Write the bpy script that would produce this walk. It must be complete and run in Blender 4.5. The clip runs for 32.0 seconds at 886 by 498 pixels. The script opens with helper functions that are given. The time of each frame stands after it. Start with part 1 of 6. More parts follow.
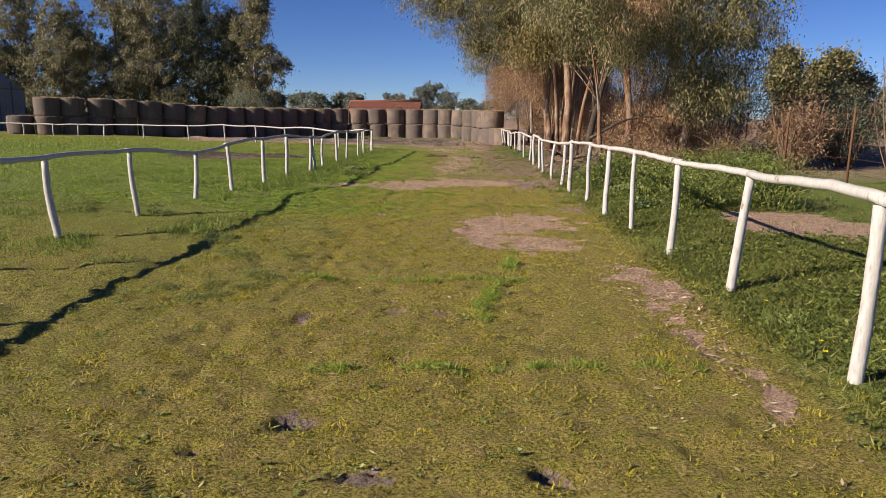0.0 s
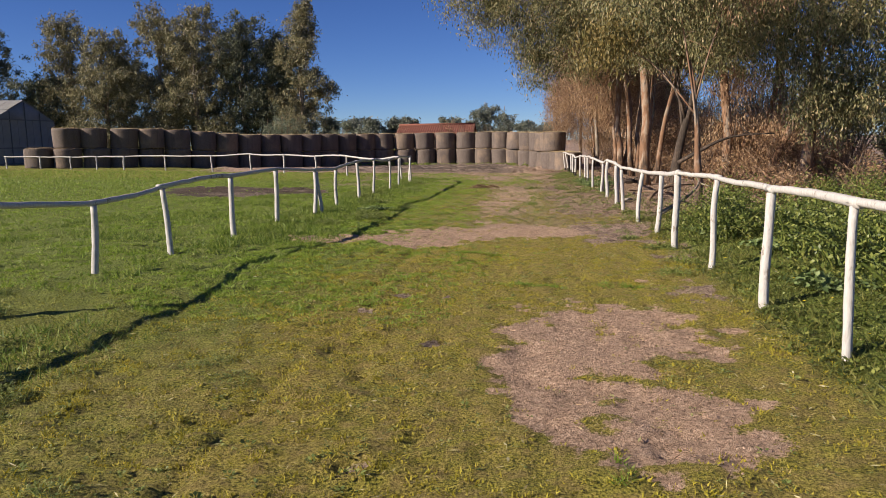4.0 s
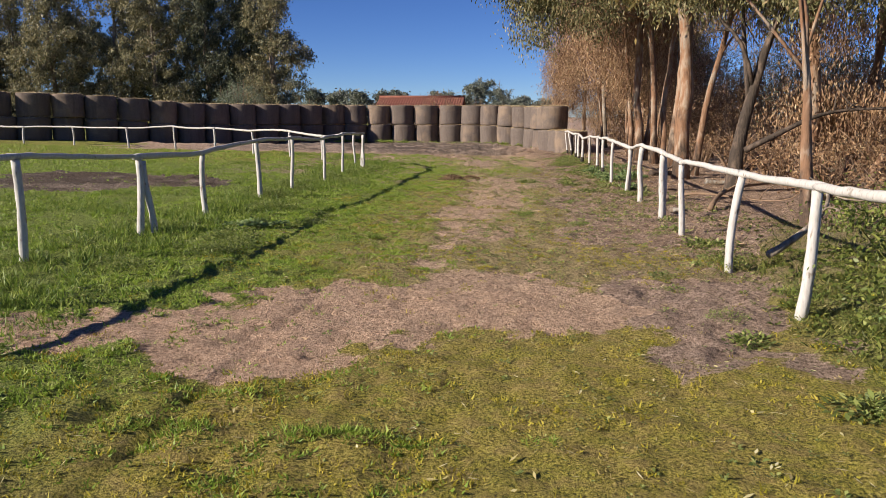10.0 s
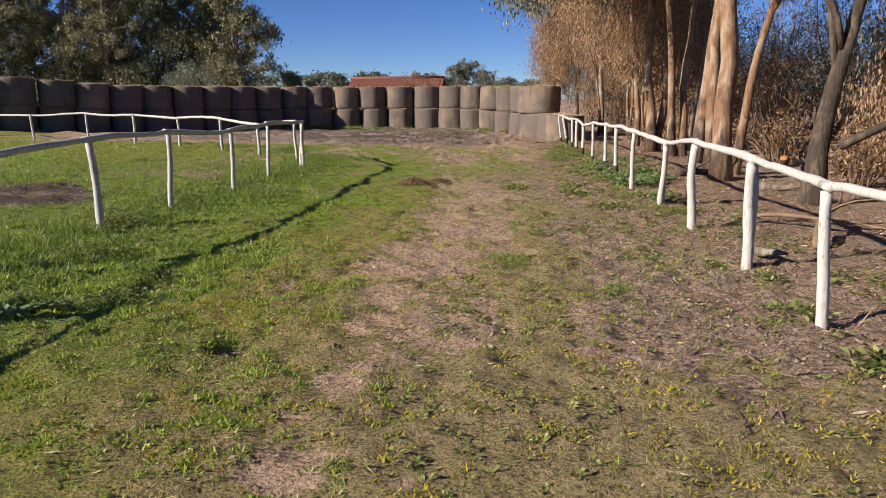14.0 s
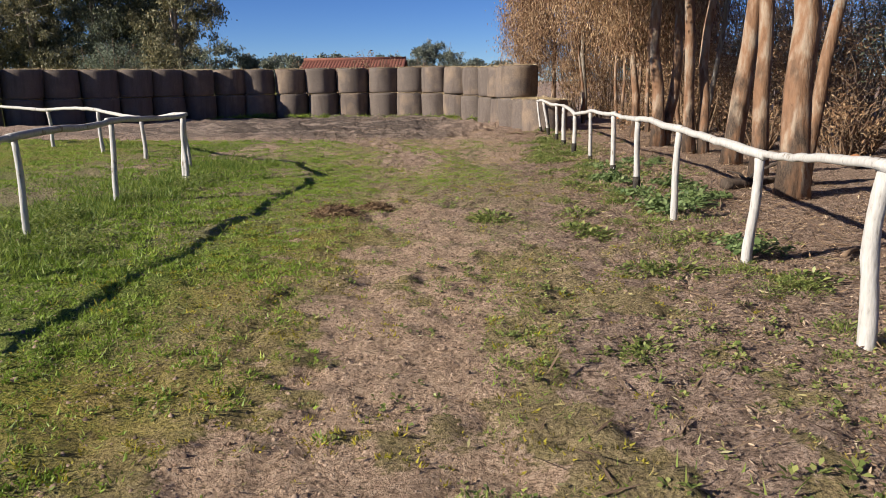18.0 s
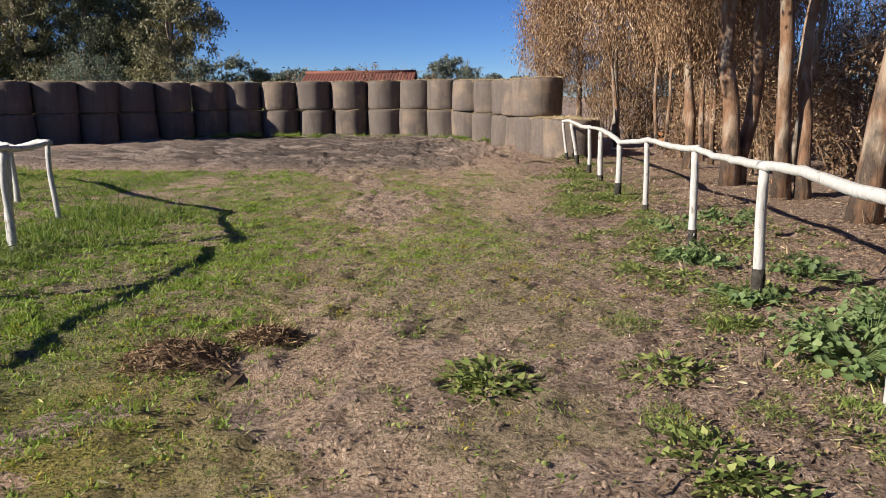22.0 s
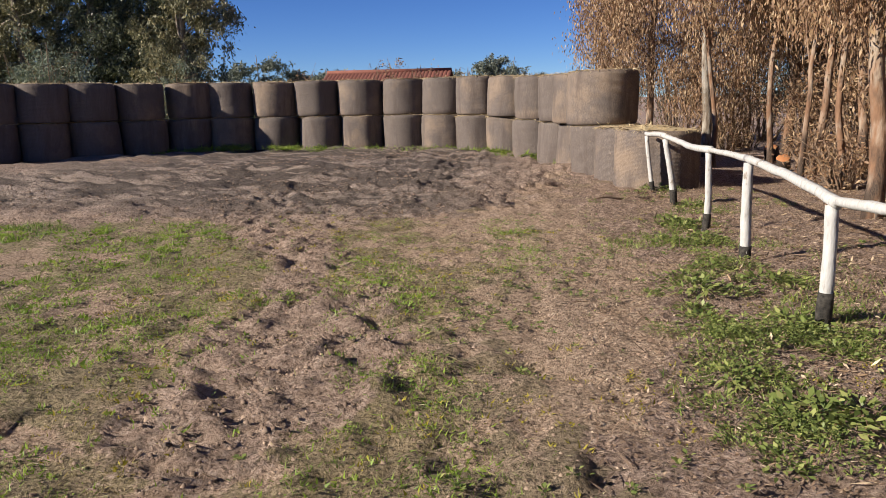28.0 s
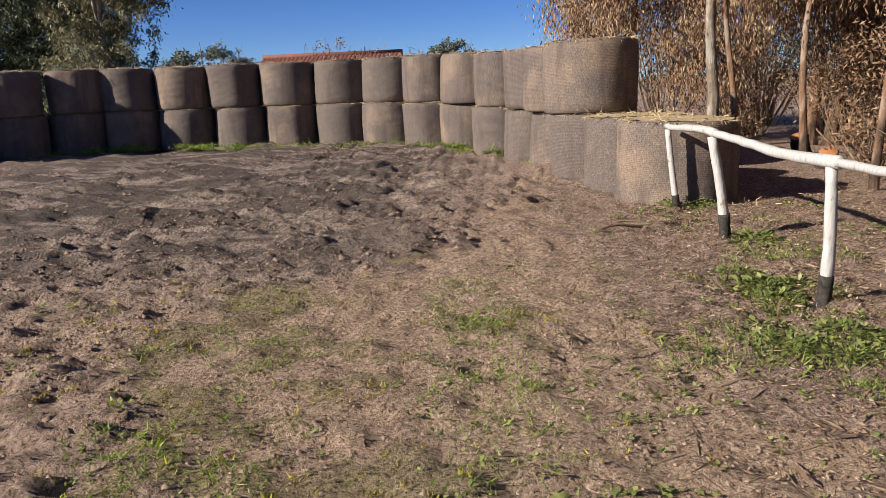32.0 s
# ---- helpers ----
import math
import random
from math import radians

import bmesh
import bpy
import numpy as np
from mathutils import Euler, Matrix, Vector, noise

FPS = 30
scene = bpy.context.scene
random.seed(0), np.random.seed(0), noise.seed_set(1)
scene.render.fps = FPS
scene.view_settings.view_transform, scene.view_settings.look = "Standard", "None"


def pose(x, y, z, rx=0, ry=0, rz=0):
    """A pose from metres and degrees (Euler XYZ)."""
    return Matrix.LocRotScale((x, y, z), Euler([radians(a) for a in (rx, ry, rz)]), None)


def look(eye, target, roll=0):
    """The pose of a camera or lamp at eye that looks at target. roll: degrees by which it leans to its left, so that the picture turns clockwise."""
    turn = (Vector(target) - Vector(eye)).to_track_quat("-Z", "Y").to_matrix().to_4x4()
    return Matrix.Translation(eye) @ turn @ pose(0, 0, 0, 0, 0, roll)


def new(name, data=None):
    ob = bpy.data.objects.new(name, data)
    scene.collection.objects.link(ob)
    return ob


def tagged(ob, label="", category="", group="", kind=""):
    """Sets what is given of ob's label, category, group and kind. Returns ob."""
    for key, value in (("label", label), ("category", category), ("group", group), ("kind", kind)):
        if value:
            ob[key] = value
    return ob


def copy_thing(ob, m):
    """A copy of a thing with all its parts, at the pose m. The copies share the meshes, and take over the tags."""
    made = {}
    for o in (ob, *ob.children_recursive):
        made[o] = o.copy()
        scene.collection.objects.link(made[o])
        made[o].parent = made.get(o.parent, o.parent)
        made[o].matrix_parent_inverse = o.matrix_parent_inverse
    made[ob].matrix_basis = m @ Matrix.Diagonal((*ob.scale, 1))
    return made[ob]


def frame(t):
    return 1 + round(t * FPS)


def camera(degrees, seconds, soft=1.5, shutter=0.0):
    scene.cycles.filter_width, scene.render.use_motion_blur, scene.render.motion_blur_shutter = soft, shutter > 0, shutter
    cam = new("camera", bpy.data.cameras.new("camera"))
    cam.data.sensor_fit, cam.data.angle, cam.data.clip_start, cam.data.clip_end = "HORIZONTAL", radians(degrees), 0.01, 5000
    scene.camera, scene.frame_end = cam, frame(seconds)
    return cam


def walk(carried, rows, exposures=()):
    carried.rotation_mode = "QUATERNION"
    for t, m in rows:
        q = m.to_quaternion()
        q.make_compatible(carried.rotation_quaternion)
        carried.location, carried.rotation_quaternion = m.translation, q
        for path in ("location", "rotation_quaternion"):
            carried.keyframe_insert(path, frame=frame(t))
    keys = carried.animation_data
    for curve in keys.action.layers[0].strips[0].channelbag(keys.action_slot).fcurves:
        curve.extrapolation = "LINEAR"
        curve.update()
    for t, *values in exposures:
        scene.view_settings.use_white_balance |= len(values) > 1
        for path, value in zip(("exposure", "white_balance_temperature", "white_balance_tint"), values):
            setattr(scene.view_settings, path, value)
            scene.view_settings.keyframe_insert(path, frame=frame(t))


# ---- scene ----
cam = camera(61.4, 32.0, soft=0.6)
METRES, EYE, TILT, LEAN, TURN = 37.8, 1.65, 0.0, 0.0, 2.3
ROWS = [
    (0.0, 0.0, 0.0, 0.0, 0.05, -10.02, -0.29),
    (0.5, 0.0019, 0.017, 0.0001, 1.87, -9.61, -0.29),
    (1.0, 0.0028, 0.0357, 0.0008, 2.04, -9.36, -0.29),
    (1.5, 0.0052, 0.0542, 0.0009, 2.88, -8.8, -0.34),
    (2.0, 0.0054, 0.0721, 0.0002, 3.3, -8.34, -0.43),
    (2.5, 0.0064, 0.0906, -0.0007, 3.41, -8.24, -0.18),
    (3.0, 0.0066, 0.1088, -0.001, 4.1, -8.4, 0.1),
    (3.5, 0.007, 0.1283, -0.0002, 4.25, -8.2, 0.82),
    (5.5, 0.0098, 0.1947, -0.0019, 5.04, -8.84, 0.79),
    (6.0, 0.0112, 0.2118, -0.0026, 2.24, -9.32, 0.21),
    (6.5, 0.0124, 0.2273, -0.0024, 2.46, -9.57, -0.03),
    (7.0, 0.012, 0.2432, -0.0019, 2.33, -9.54, -0.35),
    (7.5, 0.0131, 0.2591, -0.0018, 2.92, -9.67, -0.17),
    (8.0, 0.0127, 0.2751, -0.0032, 3.1, -9.94, 0.02),
    (8.5, 0.0134, 0.2915, -0.0037, 3.02, -10.82, 0.31),
    (9.0, 0.014, 0.3074, -0.0034, 3.41, -10.67, 0.45),
    (9.5, 0.0143, 0.3246, -0.0029, 3.13, -9.85, 0.28),
    (10.0, 0.0159, 0.3408, -0.0029, 4.17, -10.03, -0.03),
    (10.5, 0.0158, 0.3581, -0.0032, 4.04, -11.0, -0.09),
    (11.0, 0.0168, 0.3744, -0.0031, 3.94, -11.29, -0.09),
    (11.5, 0.017, 0.3906, -0.0035, 4.05, -11.31, -0.14),
    (12.0, 0.0173, 0.4075, -0.0032, 3.41, -11.33, 0.25),
    (12.5, 0.0179, 0.4233, -0.0028, 3.46, -11.38, 0.28),
    (13.0, 0.0178, 0.4401, -0.0026, 3.08, -11.3, 0.21),
    (13.5, 0.019, 0.4559, -0.0028, 2.91, -11.17, 0.25),
    (15.5, 0.0199, 0.5208, -0.0035, 3.73, -12.53, 0.81),
    (16.0, 0.0201, 0.537, -0.0029, 3.74, -12.74, 0.8),
    (16.5, 0.0203, 0.5544, -0.0031, 3.23, -12.49, 0.88),
    (17.0, 0.0219, 0.5702, -0.0031, 2.92, -11.86, 0.9),
    (17.5, 0.0226, 0.5859, -0.0034, 2.53, -11.61, 0.97),
    (18.0, 0.0231, 0.6011, -0.0036, 0.59, -12.59, 0.9),
    (18.5, 0.0245, 0.6156, -0.0033, 0.27, -12.97, 0.76),
    (19.0, 0.0253, 0.6304, -0.0034, 0.22, -13.12, 0.65),
    (19.5, 0.0273, 0.6449, -0.0038, 1.85, -11.66, 0.55),
    (20.0, 0.028, 0.6603, -0.0042, 3.66, -11.82, 0.36),
    (20.5, 0.0286, 0.6759, -0.0037, 2.82, -11.64, 0.26),
    (21.0, 0.0299, 0.6903, -0.0029, 3.4, -11.03, 0.31),
    (21.5, 0.0302, 0.7065, -0.0034, 2.78, -11.2, 0.48),
    (22.0, 0.0322, 0.7211, -0.0039, 2.02, -11.42, 0.64),
    (22.5, 0.033, 0.7358, -0.0045, 1.92, -11.9, 0.61),
    (23.0, 0.0335, 0.751, -0.0041, 1.68, -11.97, 0.62),
    (23.5, 0.0351, 0.7657, -0.0036, 1.86, -12.27, 0.58),
    (24.0, 0.035, 0.7802, -0.0042, 2.0, -12.41, 0.48),
    (24.5, 0.0364, 0.7949, -0.0047, 2.23, -12.63, 0.93),
    (26.5, 0.0396, 0.8493, -0.0045, 3.61, -12.75, 2.09),
    (27.0, 0.0394, 0.8627, -0.0045, 5.28, -11.89, 2.07),
    (27.5, 0.0392, 0.8766, -0.0039, 6.93, -11.53, 1.53),
    (28.0, 0.0378, 0.8901, -0.0036, 5.59, -11.25, 1.19),
    (28.5, 0.0384, 0.9022, -0.0048, 4.75, -11.5, 1.27),
    (29.0, 0.0382, 0.9152, -0.0051, 4.58, -11.78, 0.97),
    (29.5, 0.0375, 0.9288, -0.0046, 3.55, -11.73, 0.79),
    (30.0, 0.0381, 0.9419, -0.005, 3.71, -11.91, 0.44),
    (30.5, 0.0376, 0.9554, -0.0057, 3.87, -12.4, 0.41),
    (31.0, 0.0373, 0.9692, -0.0059, 3.69, -12.6, 1.34),
    (31.5, 0.037, 0.9833, -0.0053, 4.71, -12.65, 1.81),
    (32.0, 0.0365, 0.9978, -0.0048, 2.42, -12.4, 2.28),
]
walk(cam, [(t, pose(0, 0, EYE, TILT, LEAN, TURN) @ pose(METRES * x, METRES * y, METRES * z, 90 + pitch, roll, yaw)) for t, x, y, z, yaw, pitch, roll in ROWS],
     [(0.0, 0.68, 6650, 12), (6.0, 0.72, 6550, 11), (9.0, 0.81, 6500, 10), (16.0, 0.78, 6450, 10), (19.0, 0.76, 6200, 6), (24.0, 0.85, 6150, 6), (28.0, 0.8, 6200, 8), (32.0, 0.77, 6200, 9)])

# ---- light ----
SUN_ELEVATION, SUN_ROTATION = 25.8, -117.5
world = bpy.data.worlds.new("sky")
scene.world = world
world.use_nodes = True
wn = world.node_tree.nodes
sky = wn.new("ShaderNodeTexSky")
sky.sky_type = "NISHITA"
sky.sun_disc = False
sky.sun_elevation, sky.sun_rotation = radians(SUN_ELEVATION), radians(SUN_ROTATION)
sky.air_density, sky.dust_density, sky.ozone_density = 0.7, 0.0, 6.0
sky.altitude = 1000.0
clear = wn.new("ShaderNodeHueSaturation")
clear.inputs["Hue"].default_value, clear.inputs["Saturation"].default_value = 0.514, 1.1
world.node_tree.links.new(sky.outputs[0], clear.inputs["Color"])
world.node_tree.links.new(clear.outputs[0], wn["Background"].inputs[0])
wn["Background"].inputs[1].default_value = 0.06
sun = new("sun", bpy.data.lights.new("sun", "SUN"))
sun.data.energy, sun.data.angle, sun.data.color = 5.0, radians(0.53), (1.0, 0.89, 0.74)
sun.matrix_world = look((-53.2, -27.7, 60 * math.tan(radians(SUN_ELEVATION))), (0, 0, 0))
scene.view_settings.exposure = 0.76


# ---- materials ----
class Nodes:
    """A principled material and short ways to wire it."""

    def __init__(self, name, rough=0.8, metal=0.0):
        self.mat = bpy.data.materials.new(name)
        self.mat.use_nodes = True
        self.tree = self.mat.node_tree
        self.bsdf = self.tree.nodes["Principled BSDF"]
        self.bsdf.inputs["Roughness"].default_value = rough
        self.bsdf.inputs["Metallic"].default_value = metal
        self.bsdf.inputs["Specular IOR Level"].default_value = 0.3

    def add(self, kind, **values):
        node = self.tree.nodes.new(kind)
        for key, value in values.items():
            node.inputs[key.replace("_", " ")].default_value = value
        return node

    def link(self, a, b):
        self.tree.links.new(a, b)

    def coords(self, scale=(1, 1, 1), object_space=True):
        tc, mp = self.add("ShaderNodeTexCoord"), self.add("ShaderNodeMapping", Scale=scale)
        self.link(tc.outputs["Object" if object_space else "Generated"], mp.inputs[0])
        return mp.outputs[0]

    def noise(self, scale, detail=4, vector=None, rough=0.6):
        n = self.add("ShaderNodeTexNoise", Scale=scale, Detail=detail, Roughness=rough)
        self.link(vector or self.coords(), n.inputs["Vector"])
        return n.outputs["Fac"]

    def ramp(self, fac, stops):
        r = self.add("ShaderNodeValToRGB")
        els = r.color_ramp.elements
        while len(els) < len(stops):
            els.new(0.5)
        for el, (p, c) in zip(els, stops):
            el.position, el.color = p, (*c, 1) if len(c) == 3 else c
        self.link(fac, r.inputs[0])
        return r.outputs[0]

    def mix(self, fac, a, b, mode="MIX"):
        m = self.tree.nodes.new("ShaderNodeMix")
        m.data_type, m.blend_type = "RGBA", mode
        for sock, v in ((m.inputs[0], fac), (m.inputs[6], a), (m.inputs[7], b)):
            if isinstance(v, (int, float)):
                sock.default_value = v
            elif isinstance(v, tuple):
                sock.default_value = (*v, 1)
            else:
                self.link(v, sock)
        return m.outputs[2]

    def math(self, op, a, b=0.0, clamp=False):
        m = self.tree.nodes.new("ShaderNodeMath")
        m.operation, m.use_clamp = op, clamp
        for sock, v in zip(m.inputs, (a, b)):
            if isinstance(v, (int, float)):
                sock.default_value = v
            else:
                self.link(v, sock)
        return m.outputs[0]

    def attr(self, name):
        n = self.add("ShaderNodeAttribute")
        n.attribute_name = name
        return n.outputs["Fac"]

    def island(self):
        return self.add("ShaderNodeNewGeometry").outputs["Random Per Island"]

    def each(self):
        return self.add("ShaderNodeObjectInfo").outputs["Random"]

    def done(self, color=None, height=None, strength=0.5, distance=0.02, rough=None, leafy=0.0):
        if color is not None:
            if isinstance(color, tuple):
                self.bsdf.inputs["Base Color"].default_value = (*color, 1)
            else:
                self.link(color, self.bsdf.inputs["Base Color"])
        if height is not None:
            b = self.add("ShaderNodeBump", Strength=strength, Distance=distance)
            self.link(height, b.inputs["Height"])
            self.link(b.outputs[0], self.bsdf.inputs["Normal"])
        if rough is not None:
            self.link(rough, self.bsdf.inputs["Roughness"])
        if leafy:
            # thin leaves let part of the light through
            tr, ms = self.add("ShaderNodeBsdfTranslucent"), self.add("ShaderNodeMixShader", Fac=leafy)
            if isinstance(color, tuple):
                tr.inputs[0].default_value = (*color, 1)
            else:
                self.link(color, tr.inputs[0])
            self.link(self.bsdf.outputs[0], ms.inputs[1])
            self.link(tr.outputs[0], ms.inputs[2])
            self.link(ms.outputs[0], self.tree.nodes["Material Output"].inputs[0])
        return self.mat


def leaf_material(name, stops, rough=0.5, leafy=0.25, patch=0.0, scale=5.0):
    """Leaves that differ one by one and, by patch, from clump to clump."""
    n = Nodes(name, rough)
    fac = n.island()
    if patch:
        spread = n.ramp(n.noise(scale, 3), [(0.33, (0, 0, 0)), (0.67, (1, 1, 1))])
        fac = n.math("ADD", n.math("MULTIPLY", fac, 1 - patch), n.math("MULTIPLY", spread, patch))
    return n.done(n.ramp(fac, stops), leafy=leafy)


def make_ground():
    n = Nodes("ground_soil", 0.95)
    fine, mid, big, grit, crumb = n.noise(60, 5), n.noise(7, 5), n.noise(1.1, 4), n.noise(190, 3), n.noise(30, 6, None, 0.75)
    moss = n.ramp(fine, [(0.36, (0.1, 0.082, 0.018)), (0.5, (0.32, 0.268, 0.05)), (0.64, (0.52, 0.42, 0.115))])
    clump = n.noise(2.4, 6, None, 0.7)
    moss = n.mix(n.ramp(clump, [(0.47, (0, 0, 0)), (0.55, (0.75, 0.75, 0.75))]), moss, n.ramp(fine, [(0.36, (0.055, 0.068, 0.01)), (0.5, (0.27, 0.248, 0.03)), (0.64, (0.47, 0.42, 0.07))]))
    moss = n.mix(n.ramp(mid, [(0.46, (0, 0, 0)), (0.62, (0.7, 0.7, 0.7))]), moss, n.ramp(crumb, [(0.36, (0.14, 0.1, 0.032)), (0.64, (0.5, 0.37, 0.13))]))
    sand = n.ramp(crumb, [(0.36, (0.2, 0.126, 0.083)), (0.46, (0.51, 0.335, 0.228)), (0.54, (0.64, 0.435, 0.305)), (0.64, (0.77, 0.565, 0.415))])
    sand = n.mix(n.ramp(grit, [(0.35, (0.4, 0.4, 0.4)), (0.5, (0, 0, 0))]), sand, (0.24, 0.16, 0.11))
    sand = n.mix(n.ramp(mid, [(0.5, (0, 0, 0)), (0.64, (0.4, 0.4, 0.4))]), sand, n.ramp(fine, [(0.35, (0.13, 0.083, 0.056)), (0.65, (0.36, 0.24, 0.165))]))
    sand = n.mix(n.math("MULTIPLY", n.attr("worn"), 0.75), sand, n.ramp(crumb, [(0.37, (0.13, 0.09, 0.064)), (0.47, (0.37, 0.265, 0.185)), (0.54, (0.5, 0.37, 0.265)), (0.64, (0.63, 0.49, 0.37))]))
    mud = n.ramp(crumb, [(0.37, (0.125, 0.084, 0.062)), (0.46, (0.355, 0.245, 0.182)), (0.54, (0.49, 0.352, 0.268)), (0.64, (0.61, 0.465, 0.37))])
    mud = n.mix(n.ramp(mid, [(0.54, (0, 0, 0)), (0.66, (0.65, 0.65, 0.65))]), mud, n.ramp(fine, [(0.35, (0.07, 0.05, 0.04)), (0.65, (0.24, 0.175, 0.135))]))
    mud = n.mix(n.math("MULTIPLY", n.attr("wet"), 0.75), mud, n.ramp(crumb, [(0.37, (0.11, 0.084, 0.07)), (0.47, (0.3, 0.238, 0.198)), (0.54, (0.4, 0.324, 0.274)), (0.64, (0.52, 0.435, 0.375))]))
    wet = n.noise(1.6, 6, n.coords((0.35, 1.5, 1)))
    mud = n.mix(n.math("MULTIPLY", n.attr("wet"), n.ramp(wet, [(0.42, (0.03, 0.03, 0.03)), (0.52, (0.9, 0.9, 0.9))])), mud, n.ramp(fine, [(0.35, (0.05, 0.038, 0.032)), (0.65, (0.15, 0.117, 0.098))]))
    mud = n.mix(n.attr("peat"), mud, n.ramp(crumb, [(0.37, (0.03, 0.021, 0.016)), (0.5, (0.09, 0.064, 0.049)), (0.64, (0.2, 0.148, 0.115))]))
    litter = n.ramp(crumb, [(0.37, (0.13, 0.088, 0.066)), (0.47, (0.34, 0.235, 0.178)), (0.54, (0.46, 0.332, 0.257)), (0.64, (0.6, 0.45, 0.355))])
    litter = n.mix(n.ramp(mid, [(0.47, (0, 0, 0)), (0.64, (0.6, 0.6, 0.6))]), litter, n.ramp(fine, [(0.35, (0.1, 0.068, 0.05)), (0.65, (0.27, 0.185, 0.135))]))
    turf = n.ramp(fine, [(0.34, (0.045, 0.075, 0.014)), (0.5, (0.155, 0.22, 0.038)), (0.66, (0.3, 0.36, 0.085))])
    moss = n.mix(n.math("MULTIPLY", n.attr("lush"), 0.85), moss, turf)
    moss = n.mix(n.attr("worn"), moss, n.ramp(crumb, [(0.37, (0.085, 0.063, 0.044)), (0.48, (0.3, 0.222, 0.15)), (0.64, (0.5, 0.38, 0.265))]))
    rag = n.math("ADD", n.math("MULTIPLY", n.math("SUBTRACT", crumb, 0.5), 1.8), n.math("MULTIPLY", n.math("SUBTRACT", mid, 0.5), 0.8))

    def edge(name):
        return n.ramp(n.math("ADD", n.attr(name), rag), [(0.35, (0, 0, 0)), (0.65, (1, 1, 1))])
    col = n.mix(edge("litter"), moss, litter)
    col = n.mix(edge("bare"), col, sand)
    col = n.mix(edge("mud"), col, mud)
    high = n.math("ADD", n.math("MULTIPLY", fine, 0.5), n.math("ADD", n.math("MULTIPLY", crumb, 1.1), n.math("ADD", n.math("MULTIPLY", mid, 0.8), n.math("MULTIPLY", grit, 0.25))))
    # crescents left by hooves in the soft ground
    hoof = n.add("ShaderNodeTexVoronoi", Scale=3.1, Randomness=1.0)
    n.link(n.coords(), hoof.inputs["Vector"])
    bent = n.math("ADD", hoof.outputs["Distance"], n.math("MULTIPLY", n.math("SUBTRACT", fine, 0.5), 0.12))
    ring = n.ramp(bent, [(0.15, (0, 0, 0)), (0.19, (1, 1, 1)), (0.215, (1, 1, 1)), (0.27, (0, 0, 0))])
    ring = n.math("MULTIPLY", ring, n.ramp(n.noise(4.2, 2), [(0.5, (0, 0, 0)), (0.58, (1, 1, 1))]))
    soft = n.math("MAXIMUM", n.attr("bare"), n.math("MULTIPLY", n.attr("litter"), 0.4))
    high = n.math("SUBTRACT", high, n.math("MULTIPLY", n.math("MULTIPLY", ring, soft), 0.55))
    return n.done(col, high, 1.0, 0.045)


def make_paint():
    n = Nodes("white_limewash", 0.75)
    p = n.coords((1, 1, 0.25))
    grain, stain = n.noise(45, 5, p), n.noise(5, 4)
    col = n.ramp(grain, [(0.25, (0.26, 0.235, 0.21)), (0.4, (0.42, 0.4, 0.38)), (0.7, (0.53, 0.512, 0.49))])
    worn = n.math("ADD", stain, n.math("MULTIPLY", n.math("SUBTRACT", grain, 0.5), 0.5))
    col = n.mix(n.ramp(worn, [(0.3, (0.9, 0.9, 0.9)), (0.37, (0, 0, 0))]), col, (0.22, 0.18, 0.14))
    return n.done(col, grain, 0.5, 0.01)


def make_char():
    n = Nodes("blackened_wood", 0.9)
    g = n.noise(30, 5)
    return n.done(n.ramp(g, [(0.3, (0.012, 0.011, 0.01)), (0.7, (0.07, 0.06, 0.05))]), g, 0.6, 0.01)


